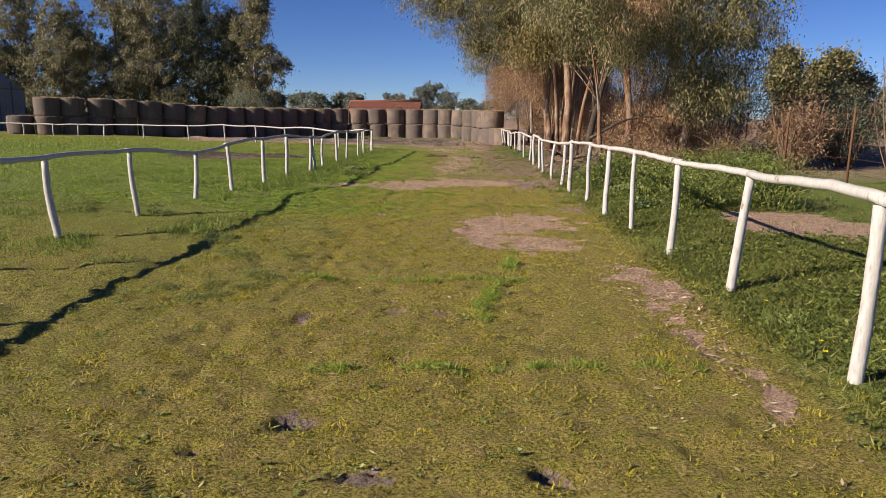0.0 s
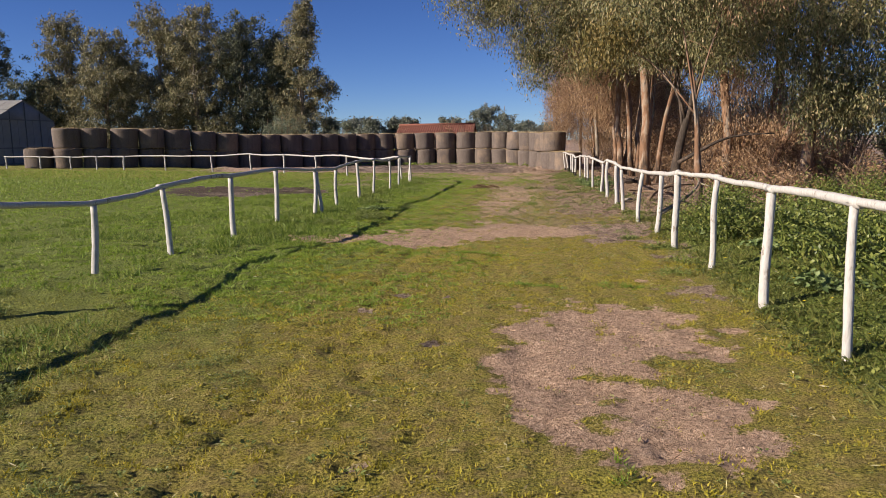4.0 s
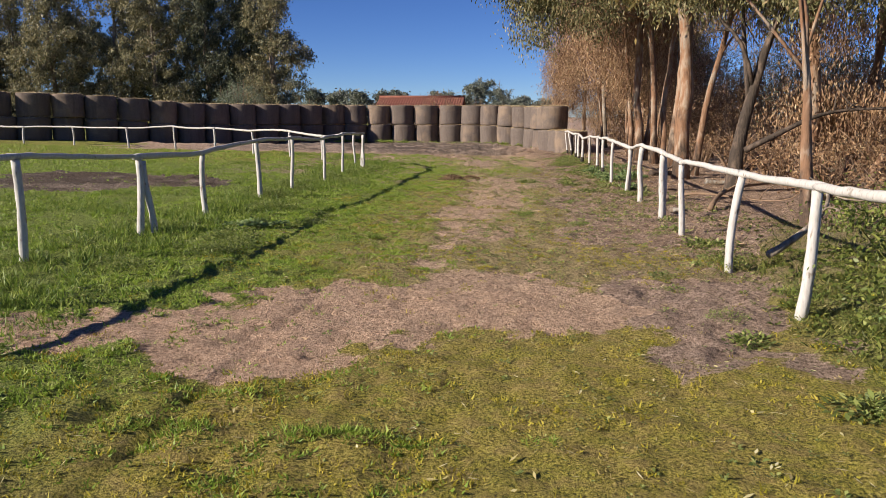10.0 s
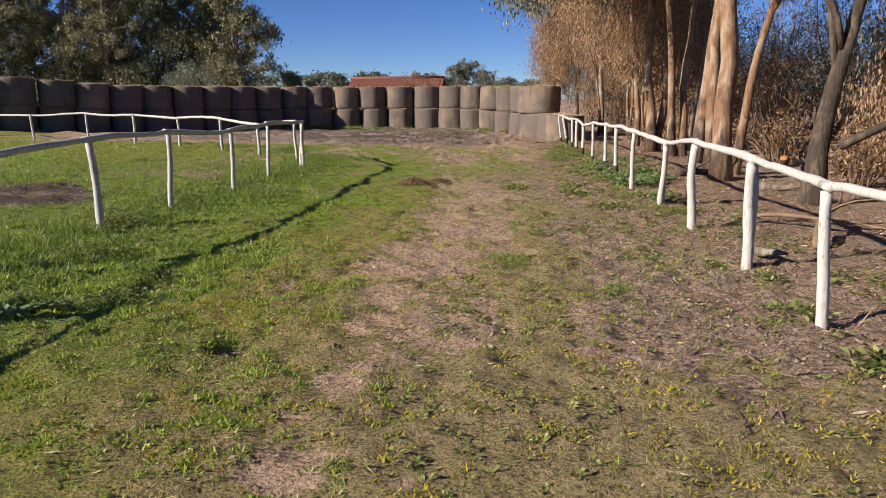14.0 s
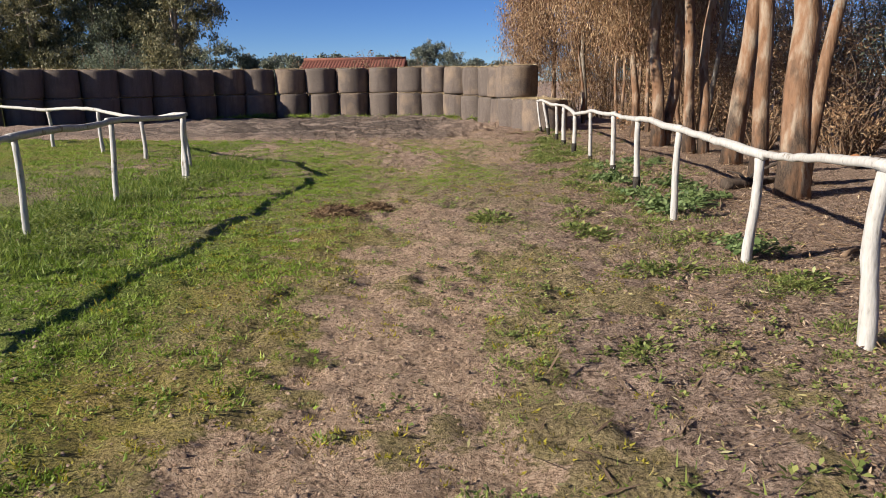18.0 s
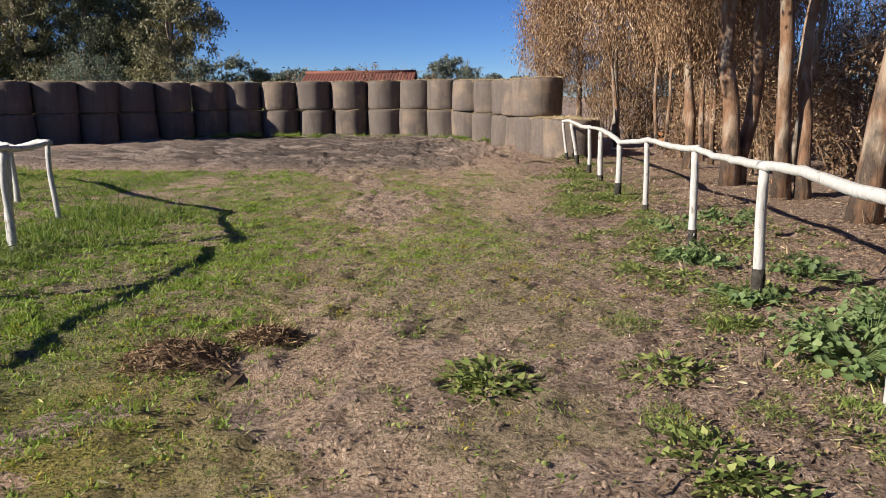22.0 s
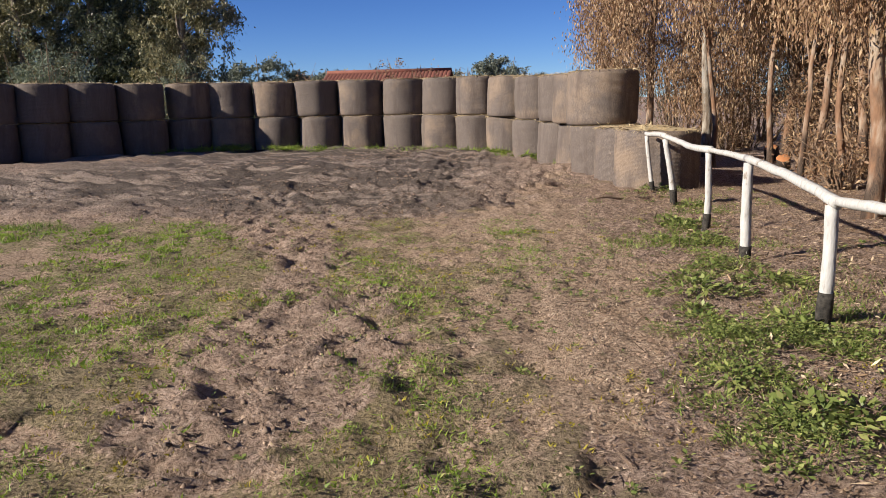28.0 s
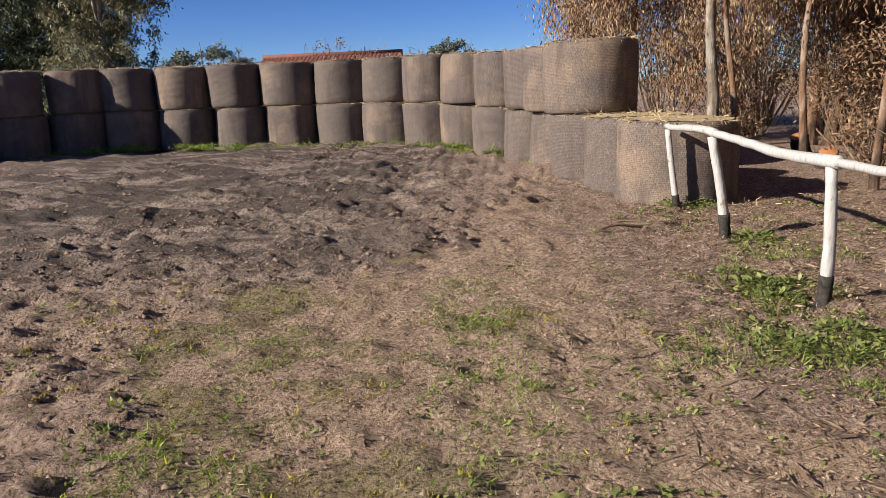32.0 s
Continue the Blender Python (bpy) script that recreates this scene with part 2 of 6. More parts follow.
def make_wrap():
    n = Nodes("netted_hay", 0.9)
    w = n.add("ShaderNodeTexWave", Scale=14.0, Distortion=2.2, Detail=3.0)
    w.inputs["Detail Scale"].default_value = 2.5
    w.wave_type, w.bands_direction = "BANDS", "Z"
    n.link(n.coords(), w.inputs["Vector"])
    # every bale is marked in its own way
    tc, mp = n.add("ShaderNodeTexCoord"), n.add("ShaderNodeMapping")
    shift = n.add("ShaderNodeCombineXYZ")
    for axis_name in ("X", "Y", "Z"):
        n.link(n.math("MULTIPLY", n.each(), 37.0), shift.inputs[axis_name])
    n.link(tc.outputs["Object"], mp.inputs[0])
    n.link(shift.outputs[0], mp.inputs["Location"])
    own = mp.outputs[0]

    def stretched(z):
        m = n.add("ShaderNodeMapping", Scale=(1, 1, z))
        n.link(own, m.inputs[0])
        return m.outputs[0]
    fibre, blot, run, tuft = n.noise(70, 4, stretched(0.5)), n.noise(1.3, 5, own), n.noise(4.5, 4, stretched(0.16)), n.noise(13, 5, own)
    grey = n.ramp(fibre, [(0.3, (0.068, 0.054, 0.048)), (0.5, (0.132, 0.106, 0.093)), (0.72, (0.215, 0.176, 0.154))])
    gold = n.ramp(fibre, [(0.3, (0.13, 0.092, 0.067)), (0.5, (0.235, 0.172, 0.126)), (0.72, (0.345, 0.265, 0.2))])
    a = n.mix(n.ramp(n.math("ADD", blot, n.math("MULTIPLY", n.math("SUBTRACT", n.each(), 0.5), 0.3)), [(0.5, (0, 0, 0)), (0.72, (0.9, 0.9, 0.9))]), grey, gold)
    a = n.mix(n.ramp(run, [(0.5, (0, 0, 0)), (0.66, (0.55, 0.55, 0.55))]), a, (0.085, 0.064, 0.055))
    a = n.mix(n.ramp(tuft, [(0.68, (0, 0, 0)), (0.74, (0.7, 0.7, 0.7))]), a, (0.36, 0.265, 0.175))
    a = n.mix(n.ramp(tuft, [(0.26, (0.7, 0.7, 0.7)), (0.31, (0, 0, 0))]), a, (0.07, 0.05, 0.04))
    line = n.ramp(w.outputs["Fac"], [(0.0, (1, 1, 1)), (0.35, (0, 0, 0))])
    a = n.mix(n.math("MULTIPLY", line, 0.17), a, (0.06, 0.044, 0.036))
    h = n.math("ADD", n.math("MULTIPLY", w.outputs["Fac"], 0.3), n.math("ADD", n.math("MULTIPLY", fibre, 0.5), n.math("MULTIPLY", tuft, 0.8)))
    return n.done(a, h, 0.55, 0.014)


def make_bark(name, pale, tan, dark, scale=1.0, burnt=False):
    n = Nodes(name, 0.85)
    p = n.coords((1, 1, 0.3))
    streak, flake, fine = n.noise(11 * scale, 6, p, 0.6), n.noise(1.7, 5, n.coords((1, 1, 0.4))), n.noise(80, 4, p)
    strip, knot = n.noise(26 * scale, 4, n.coords((1, 1, 0.2))), n.noise(5, 3)
    c = n.ramp(streak, [(0.24, dark), (0.42, tan), (0.6, pale)])
    c = n.mix(n.ramp(flake, [(0.455, (0, 0, 0)), (0.505, (0.9, 0.9, 0.9))]), c, n.ramp(strip, [(0.35, tuple(v * 0.6 for v in tan)), (0.65, tan)]))
    c = n.mix(n.ramp(strip, [(0.2, (0.6, 0.6, 0.6)), (0.27, (0, 0, 0))]), c, dark)
    c = n.mix(n.ramp(knot, [(0.66, (0, 0, 0)), (0.72, (0.7, 0.7, 0.7))]), c, dark)
    c = n.mix(n.math("MULTIPLY", fine, 0.18), c, dark)
    # irregular grey plates of older bark
    plate = n.noise(3.4, 5, n.coords((1, 1, 0.3)), 0.7)
    c = n.mix(n.ramp(plate, [(0.57, (0, 0, 0)), (0.61, (0.85, 0.85, 0.85))]), c, n.ramp(fine, [(0.35, tuple(v * 0.55 for v in pale)), (0.65, tuple(v * s for v, s in zip(pale, (0.86, 0.92, 1.0))))]))
    if burnt:
        up = n.add("ShaderNodeSeparateXYZ")
        n.link(n.coords(), up.inputs[0])
        scar = n.math("ADD", n.math("MULTIPLY", up.outputs[2], 0.22), n.math("MULTIPLY", n.noise(2.2, 5, n.coords((1, 1, 0.4))), 1.6))
        c = n.mix(n.ramp(scar, [(0.8, (0.9, 0.9, 0.9)), (0.98, (0, 0, 0))]), c, n.ramp(fine, [(0.35, (0.02, 0.017, 0.015)), (0.65, (0.085, 0.06, 0.045))]))
    return n.done(c, n.math("ADD", streak, n.math("ADD", strip, n.math("MULTIPLY", fine, 0.25))), 0.6, 0.03)


def make_plain(name, a, b, scale=8.0, rough=0.8, metal=0.0, strength=0.4):
    n = Nodes(name, rough, metal)
    f, g = n.noise(scale, 5), n.noise(scale * 7, 4)
    c = n.mix(n.math("MULTIPLY", g, 0.5), n.ramp(f, [(0.3, a), (0.7, b)]), tuple(v * 0.6 for v in a))
    return n.done(c, g, strength, 0.01)


M_GROUND, M_PAINT, M_CHAR, M_WRAP = make_ground(), make_paint(), make_char(), make_wrap()
M_BARK = make_bark("smooth_gum_bark", (0.35, 0.272, 0.205), (0.245, 0.134, 0.077), (0.07, 0.045, 0.032), 0.6, True)
M_BARK_GREY = make_bark("grey_gum_bark", (0.36, 0.32, 0.27), (0.22, 0.17, 0.125), (0.085, 0.065, 0.05))
M_BARK_BURNT = make_bark("burnt_bark", (0.14, 0.1, 0.075), (0.06, 0.045, 0.035), (0.016, 0.014, 0.012))
M_TWIG = make_plain("dry_twig", (0.16, 0.1, 0.065), (0.3, 0.21, 0.14), 12)
M_CUT = make_plain("fresh_cut_wood", (0.4, 0.15, 0.06), (0.5, 0.24, 0.1), 20)
M_STRAW = leaf_material("straw", [(0, (0.27, 0.19, 0.11)), (0.5, (0.46, 0.35, 0.2)), (1, (0.6, 0.48, 0.3))], 0.7, 0.1)
M_LEAF = leaf_material("gum_leaf", [(0, (0.07, 0.072, 0.03)), (0.45, (0.178, 0.176, 0.076)), (0.8, (0.29, 0.262, 0.128)), (1, (0.4, 0.295, 0.165))])
M_LEAF_FAR = leaf_material("far_gum_leaf", [(0, (0.09, 0.09, 0.05)), (0.5, (0.198, 0.186, 0.102)), (1, (0.34, 0.292, 0.166))])
M_LEAF_DARK = leaf_material("dark_leaf", [(0, (0.055, 0.064, 0.043)), (0.6, (0.115, 0.128, 0.082)), (1, (0.21, 0.212, 0.13))])
# aerial haze over the skyline trees is mixed into this greyed leaf colour
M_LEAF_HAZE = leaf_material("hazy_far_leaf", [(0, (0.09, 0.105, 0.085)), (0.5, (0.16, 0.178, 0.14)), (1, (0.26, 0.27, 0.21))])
M_LEAF_OLIVE = leaf_material("silver_leaf", [(0, (0.1, 0.125, 0.08)), (1, (0.24, 0.27, 0.19))])
M_LEAF_GOLD = leaf_material("yellowing_leaf", [(0, (0.09, 0.085, 0.03)), (0.6, (0.19, 0.15, 0.05)), (1, (0.3, 0.22, 0.08))])
M_LEAF_DEAD = leaf_material("scorched_leaf", [(0, (0.085, 0.05, 0.034)), (0.3, (0.2, 0.115, 0.068)), (0.55, (0.33, 0.205, 0.115)), (0.75, (0.45, 0.31, 0.18)), (1, (0.62, 0.48, 0.32))], 0.55, 0.25, 0.45, 1.1)
M_GRASS = leaf_material("short_grass", [(0, (0.15, 0.142, 0.016)), (0.35, (0.3, 0.265, 0.024)), (0.7, (0.42, 0.355, 0.04)), (1, (0.5, 0.405, 0.09))], 0.65, 0.3, 0.55)
M_LUSH = leaf_material("lush_grass", [(0, (0.11, 0.19, 0.022)), (0.6, (0.25, 0.345, 0.048)), (1, (0.41, 0.455, 0.095))], 0.5, 0.35, 0.5, 4.0)
M_VERGE = leaf_material("verge_blade", [(0, (0.055, 0.068, 0.013)), (0.6, (0.13, 0.145, 0.03)), (1, (0.26, 0.245, 0.07))], 0.55, 0.3)
M_DRY = leaf_material("dry_turf", [(0, (0.14, 0.11, 0.036)), (0.5, (0.29, 0.225, 0.078)), (1, (0.48, 0.375, 0.16))], 0.7, 0.2)
M_WEED = leaf_material("weed_leaf", [(0, (0.11, 0.15, 0.042)), (0.6, (0.24, 0.285, 0.08)), (1, (0.42, 0.43, 0.15))], 0.45, 0.35)
M_FENCE = leaf_material("fence_grass_blade", [(0, (0.075, 0.13, 0.02)), (0.6, (0.17, 0.24, 0.04)), (1, (0.31, 0.35, 0.08))], 0.5, 0.35)
# M_WEED again, darkened to stand for shade on the bank and verge
M_WEED_SHADED = leaf_material("shaded_weed_leaf", [(0, (0.065, 0.095, 0.022)), (0.6, (0.155, 0.192, 0.042)), (1, (0.3, 0.315, 0.085))], 0.45, 0.3)
M_TUFT = leaf_material("tuft_blade", [(0, (0.09, 0.135, 0.028)), (0.6, (0.21, 0.265, 0.06)), (1, (0.36, 0.395, 0.11))], 0.5, 0.3)
M_OLIVE = leaf_material("olive_grass", [(0, (0.13, 0.15, 0.014)), (0.6, (0.27, 0.275, 0.036)), (1, (0.42, 0.38, 0.08))], 0.55, 0.3)
M_MALLOW = leaf_material("mallow_leaf", [(0, (0.1, 0.15, 0.055)), (0.6, (0.19, 0.26, 0.095)), (1, (0.31, 0.37, 0.16))], 0.5, 0.35)
M_LITTER = leaf_material("fallen_leaf", [(0, (0.13, 0.082, 0.054)), (0.45, (0.26, 0.168, 0.11)), (0.85, (0.43, 0.3, 0.2)), (1, (0.66, 0.52, 0.38))], 0.6, 0.05)
M_CURL = leaf_material("curled_leaf", [(0, (0.3, 0.19, 0.11)), (0.5, (0.5, 0.35, 0.21)), (1, (0.7, 0.55, 0.38))], 0.6, 0.1)
M_PALE_LITTER = leaf_material("pale_fallen_leaf", [(0, (0.3, 0.24, 0.1)), (0.6, (0.5, 0.44, 0.2)), (1, (0.66, 0.6, 0.36))], 0.7, 0.05)
M_YELLOW = make_plain("yellow_petal", (0.75, 0.55, 0.02), (0.85, 0.68, 0.04))
M_ROOF = make_plain("red_roof_tile", (0.17, 0.062, 0.045), (0.26, 0.1, 0.07), 3)
M_WALL = make_plain("ochre_render", (0.42, 0.3, 0.2), (0.52, 0.39, 0.27), 2)
M_SHEET = make_plain("weathered_sheet", (0.17, 0.168, 0.16), (0.27, 0.265, 0.255), 0.7, 0.7)
M_ROOF_SHEET = make_plain("grey_roof_sheet", (0.2, 0.195, 0.19), (0.3, 0.295, 0.285), 1.5, 0.8)
M_STEEL = make_plain("dull_steel", (0.1, 0.1, 0.098), (0.17, 0.168, 0.165), 8, 0.7)
M_RUST = make_plain("rusty_iron", (0.12, 0.06, 0.035), (0.22, 0.11, 0.06), 20, 0.8, 0.2)
M_DUNG = make_plain("rotting_straw", (0.085, 0.053, 0.033), (0.26, 0.17, 0.1), 14, 0.95)


# ---- mesh helpers ----
def mesh_from(name, verts, faces, material, smooth=False):
    """A mesh from arrays of places and of faces with equal corner counts."""
    v, f = np.asarray(verts, dtype=np.float32), np.asarray(faces, dtype=np.int32)
    me = bpy.data.meshes.new(name)
    me.vertices.add(len(v))
    me.vertices.foreach_set("co", v.ravel())
    k = f.shape[1]
    me.loops.add(f.size)
    me.loops.foreach_set("vertex_index", f.ravel())
    me.polygons.add(len(f))
    me.polygons.foreach_set("loop_start", np.arange(0, f.size, k, dtype=np.int32))
    if smooth:
        me.polygons.foreach_set("use_smooth", np.ones(len(f), dtype=bool))
    me.materials.append(material)
    me.update(calc_edges=True)
    return me


def thing(name, x, y, z=0.0, turn=0.0):
    ob = new(name)
    ob.empty_display_size = 0.1
    ob.matrix_basis = pose(x, y, z, 0, 0, turn)
    return ob


def part(name, me, parent, label="", m=None):
    ob = new(name, me)
    ob.parent = parent
    if m is not None:
        ob.matrix_basis = m
    return tagged(ob, label)


def tube(points, radii, sides=8, rough=0.0, rng=None, cap=True):
    """Rings swept along a bent line, as (verts, quads); ends close to a point just inside."""
    p = np.asarray(points, dtype=float)
    r = np.asarray(radii, dtype=float)
    n = len(p)
    tang = np.gradient(p, axis=0)
    tang /= np.linalg.norm(tang, axis=1)[:, None] + 1e-9
    ref = np.array([1.0, 0, 0]) if abs(tang[0][0]) < 0.8 else np.array([0, 1.0, 0])
    a = np.cross(tang, ref)
    a /= np.linalg.norm(a, axis=1)[:, None] + 1e-9
    b = np.cross(tang, a)
    ang = np.linspace(0, 2 * np.pi, sides, endpoint=False)
    rr = np.repeat(r[:, None], sides, 1)
    if rough and rng is not None:
        rr = rr * (1 + rng.normal(0, rough, rr.shape) + rng.normal(0, rough, (1, sides)))
    v = p[:, None] + rr[..., None] * (np.cos(ang)[None, :, None] * a[:, None] + np.sin(ang)[None, :, None] * b[:, None])
    v = v.reshape(-1, 3)
    i = np.arange((n - 1) * sides).reshape(n - 1, sides)
    j = np.roll(i, -1, axis=1)
    f = np.stack([i, j, j + sides, i + sides], -1).reshape(-1, 4)
    if cap:
        k = len(v)
        v = np.vstack([v, p[:1], p[-1:]])
        s = np.arange(0, sides, 2)
        e = (n - 1) * sides
        c0 = np.stack([np.full_like(s, k), (s + 2) % sides, s + 1, s], -1)
        c1 = np.stack([np.full_like(s, k + 1), e + s, e + s + 1, e + (s + 2) % sides], -1)
        f = np.vstack([f, c0, c1])
    return v, f


def join(pieces):
    vs, fs, k = [], [], 0
    for v, f in pieces:
        vs.append(v)
        fs.append(f + k)
        k += len(v)
    return np.vstack(vs), np.vstack(fs)


def unit(v):
    return v / (np.linalg.norm(v, axis=-1, keepdims=True) + 1e-9)


def blades(base, way, length, width, rng, bend=0.0, flat=False):
    """Lens-shaped leaves, one quad each: from base along way."""
    n = len(base)
    d = unit(way)
    side = unit(np.cross(d, rng.normal(size=(n, 3)))) if not flat else unit(np.cross(d, np.array([0, 0, 1.0]) + rng.normal(0, 0.25, (n, 3))))
    L, W = np.broadcast_to(length, n)[:, None], np.broadcast_to(width, n)[:, None]
    mid = base + d * L * 0.45
    tip = base + d * L + np.array([0, 0, -1.0]) * L * bend
    v = np.stack([base, mid + side * W * 0.5, tip, mid - side * W * 0.5], 1).reshape(-1, 3)
    return v, np.arange(4 * n).reshape(n, 4)


def box(w, d, h, bevel=0.0):
    bm = bmesh.new()
    bmesh.ops.create_cube(bm, size=1, matrix=Matrix.Diagonal((w, d, h, 1)))
    if bevel:
        bmesh.ops.bevel(bm, geom=bm.edges[:], offset=bevel, segments=2, affect="EDGES")
    return bm


def bm_mesh(name, bm, material):
    me = bpy.data.meshes.new(name)
    bm.to_mesh(me)
    bm.free()
    me.materials.append(material)
    return me


def step(a, b, v):
    t = np.clip((np.asarray(v, dtype=float) - a) / (b - a), 0, 1)
    return t * t * (3 - 2 * t)


GRIDS = {}


def lattice(x, y, seed):
    """Smooth value noise in the plan, about -1 to 1."""
    if seed not in GRIDS:
        GRIDS[seed] = np.random.default_rng(seed).uniform(-1, 1, (256, 256))
    g = GRIDS[seed]
    xi, yi = np.floor(x).astype(int), np.floor(y).astype(int)
    fx, fy = x - xi, y - yi
    fx, fy = fx * fx * (3 - 2 * fx), fy * fy * (3 - 2 * fy)
    at = lambda i, j: g[i % 256, j % 256]
    return (at(xi, yi) * (1 - fx) + at(xi + 1, yi) * fx) * (1 - fy) + (at(xi, yi + 1) * (1 - fx) + at(xi + 1, yi + 1) * fx) * fy


# ---- the lie of the land ----
def rise(x, y):
    """Height of the broad ground: it climbs gently to the west."""
    x, y = np.asarray(x, dtype=float), np.asarray(y, dtype=float)
    return 0.02 * np.clip(-x - 1.0, 0, 28) * (1 - 0.95 * step(44, 52, y) * step(-23, -17, x)) + 0.09 * step(2.2, 3.4, x) * (1 - step(20, 26, y)) - 0.06 * step(38, 46, y) * step(-3, 1, x)


def spot(x, y, cx, cy, rx, ry, turn=0.0):
    """1 inside an oval, falling to 0 outside it."""
    c, s = math.cos(radians(turn)), math.sin(radians(turn))
    u, v = ((x - cx) * c + (y - cy) * s) / rx, (-(x - cx) * s + (y - cy) * c) / ry
    return 1 - step(0.55, 1.45, np.sqrt(u * u + v * v))


def mottle(x, y, seed):
    """Ragged noise of several sizes in the plan, about -1 to 1."""
    return (0.8 * lattice(x * 0.9, y * 0.9, seed) + 0.7 * lattice(x * 2.1, y * 2.1, seed + 1) + 0.55 * lattice(x * 4.7, y * 4.7, seed + 2) + 0.5 * lattice(x * 9.6, y * 9.6, seed + 3)) / 1.5


def ragged(w, x, y, seed, amount=0.46):
    return step(0.32, 0.68, w + amount * mottle(x, y, seed) * (w > 0.01))


def strip(x, y, ys, xs, half, ends=1.5):
    """1 along a bent strip whose middle runs through xs at ys."""
    d = np.abs(x - np.interp(y, ys, xs)) / np.interp(y, ys, half)
    return (1 - step(0.5, 1.5, d)) * step(ys[0] - ends, ys[0] + ends, y) * (1 - step(ys[-1] - ends, ys[-1] + ends, y))


def sward(x, y):
    """Where the green holds past the bare track: the paddock side and the strip between the wheel lines."""
    side = step(1.1, -0.9, x - np.interp(y, [0, 18, 24, 29, 34, 37, 39.6, 41.5, 43], [-1.5, -1.8, -1.7, -1.15, -1.6, -2.1, -2.9, -3.8, -6.0])) * (1 - step(41.2, 43.2, y - 0.12 * (x + 4)))
    ridge = strip(x, y, [33.5, 35, 37.7, 39.4, 42.6], [-0.4, -0.4, -0.75, -1.3, -2.0], [0.6, 0.6, 0.36, 0.42, 0.45], 1.0)
    ridge2 = strip(x, y, [20.5, 23, 26, 29, 31], [0.15, 0.25, 0.25, 0.1, 0.2], [0.3, 0.24, 0.26, 0.22, 0.3], 1.0)
    mid = 0.75 * spot(x, y, -0.4, 34.4, 1.1, 1.6)
    ridge3 = strip(x, y, [40.5, 43.5], [-0.15, -0.5], [0.24, 0.3], 1.0)
    return np.maximum.reduce([side, 0.85 * ridge, 0.85 * ridge2, 0.7 * ridge3, mid])


# hoof holes trodden through the turf: x, y, radius
PITS = [(-1.4, 5.84, 0.07), (-0.49, 4.97, 0.11), (-0.97, 3.84, 0.12), (-0.48, 3.19, 0.13), (0.39, 3.29, 0.13), (-0.7, 6.65, 0.08), (-1.36, 3.44, 0.08), (-0.68, 6.3, 0.09), (-1.38, 6.0, 0.1), (-0.23, 6.2, 0.1), (-0.87, 9.08, 0.09), (-0.44, 8.3, 0.11),
        (-0.56, 8.7, 0.07), (-0.75, 11.46, 0.12), (-0.7, 12.5, 0.09), (-1.3, 13.3, 0.13), (-0.86, 13.3, 0.09), (-1.54, 12.5, 0.08), (-1.76, 22.2, 0.12), (-0.9, 23.2, 0.09)]


def pits_at(x, y):
    """How deep in a hoof hole a place lies, 0 to 1."""
    w = np.zeros_like(x)
    for cx, cy, r in PITS:
        near = (np.abs(x - cx) < 0.4) & (np.abs(y - cy) < 0.4)
        if near.any():
            u, v = x[near] - cx, y[near] - cy
            q = np.sqrt(u * u + v * v) / r + 0.45 * lattice(x[near] * 9, y[near] * 9, 25)
            w[near] = np.maximum(w[near], 1 - step(0.55, 1.1, q))
    return w


# lines pressed into the turf by wheels, and tufts along old ruts
def wheel_line(x, y):
    c = np.interp(y, [2, 5, 9, 15, 20, 23, 26, 30], [-1.78, -1.8, -1.66, -1.75, -1.7, -1.62, -1.48, -1.5]) + 0.03 * lattice(x * 0, y * 0.8, 26)
    return step(0.075, 0.025, np.abs(x - c)) * step(1, 2.5, y) * (1 - step(27, 30, y)) * step(-0.5, 0.1, lattice(x * 0 + 3, y * 0.7, 27))


def rut_line(x, y):
    """Thin rows of taller green across and along the track."""
    across = [(-1.8, 0.35, 7.44, 0.05), (-0.9, 1.4, 4.68, 0.12), (-1.7, 0.1, 16.22, 0.06), (-0.3, 1.5, 13.9, -0.1)]
    w = strip(x, y, [5.9, 6.4, 8.3, 9.0], [0.05, 0.1, 0.42, 0.5], [0.09, 0.09, 0.07, 0.06], 0.4)
    for x0, x1, yc, tilt in across:
        w = np.maximum(w, step(0.1, 0.03, np.abs(y - yc - tilt * (x - x0) / (x1 - x0) - 0.06 * lattice(x * 2.1, y * 0 + yc, 28))) * step(x0 - 0.3, x0, x) * (1 - step(x1, x1 + 0.3, x)))
    return w * step(-0.5, 0.2, lattice(x * 3.1, y * 3.1, 29))


VERGE_Y, VERGE_X = [3.6, 5.0, 6.2, 7.4, 8.4], [1.76, 1.77, 1.78, 1.67, 1.56]


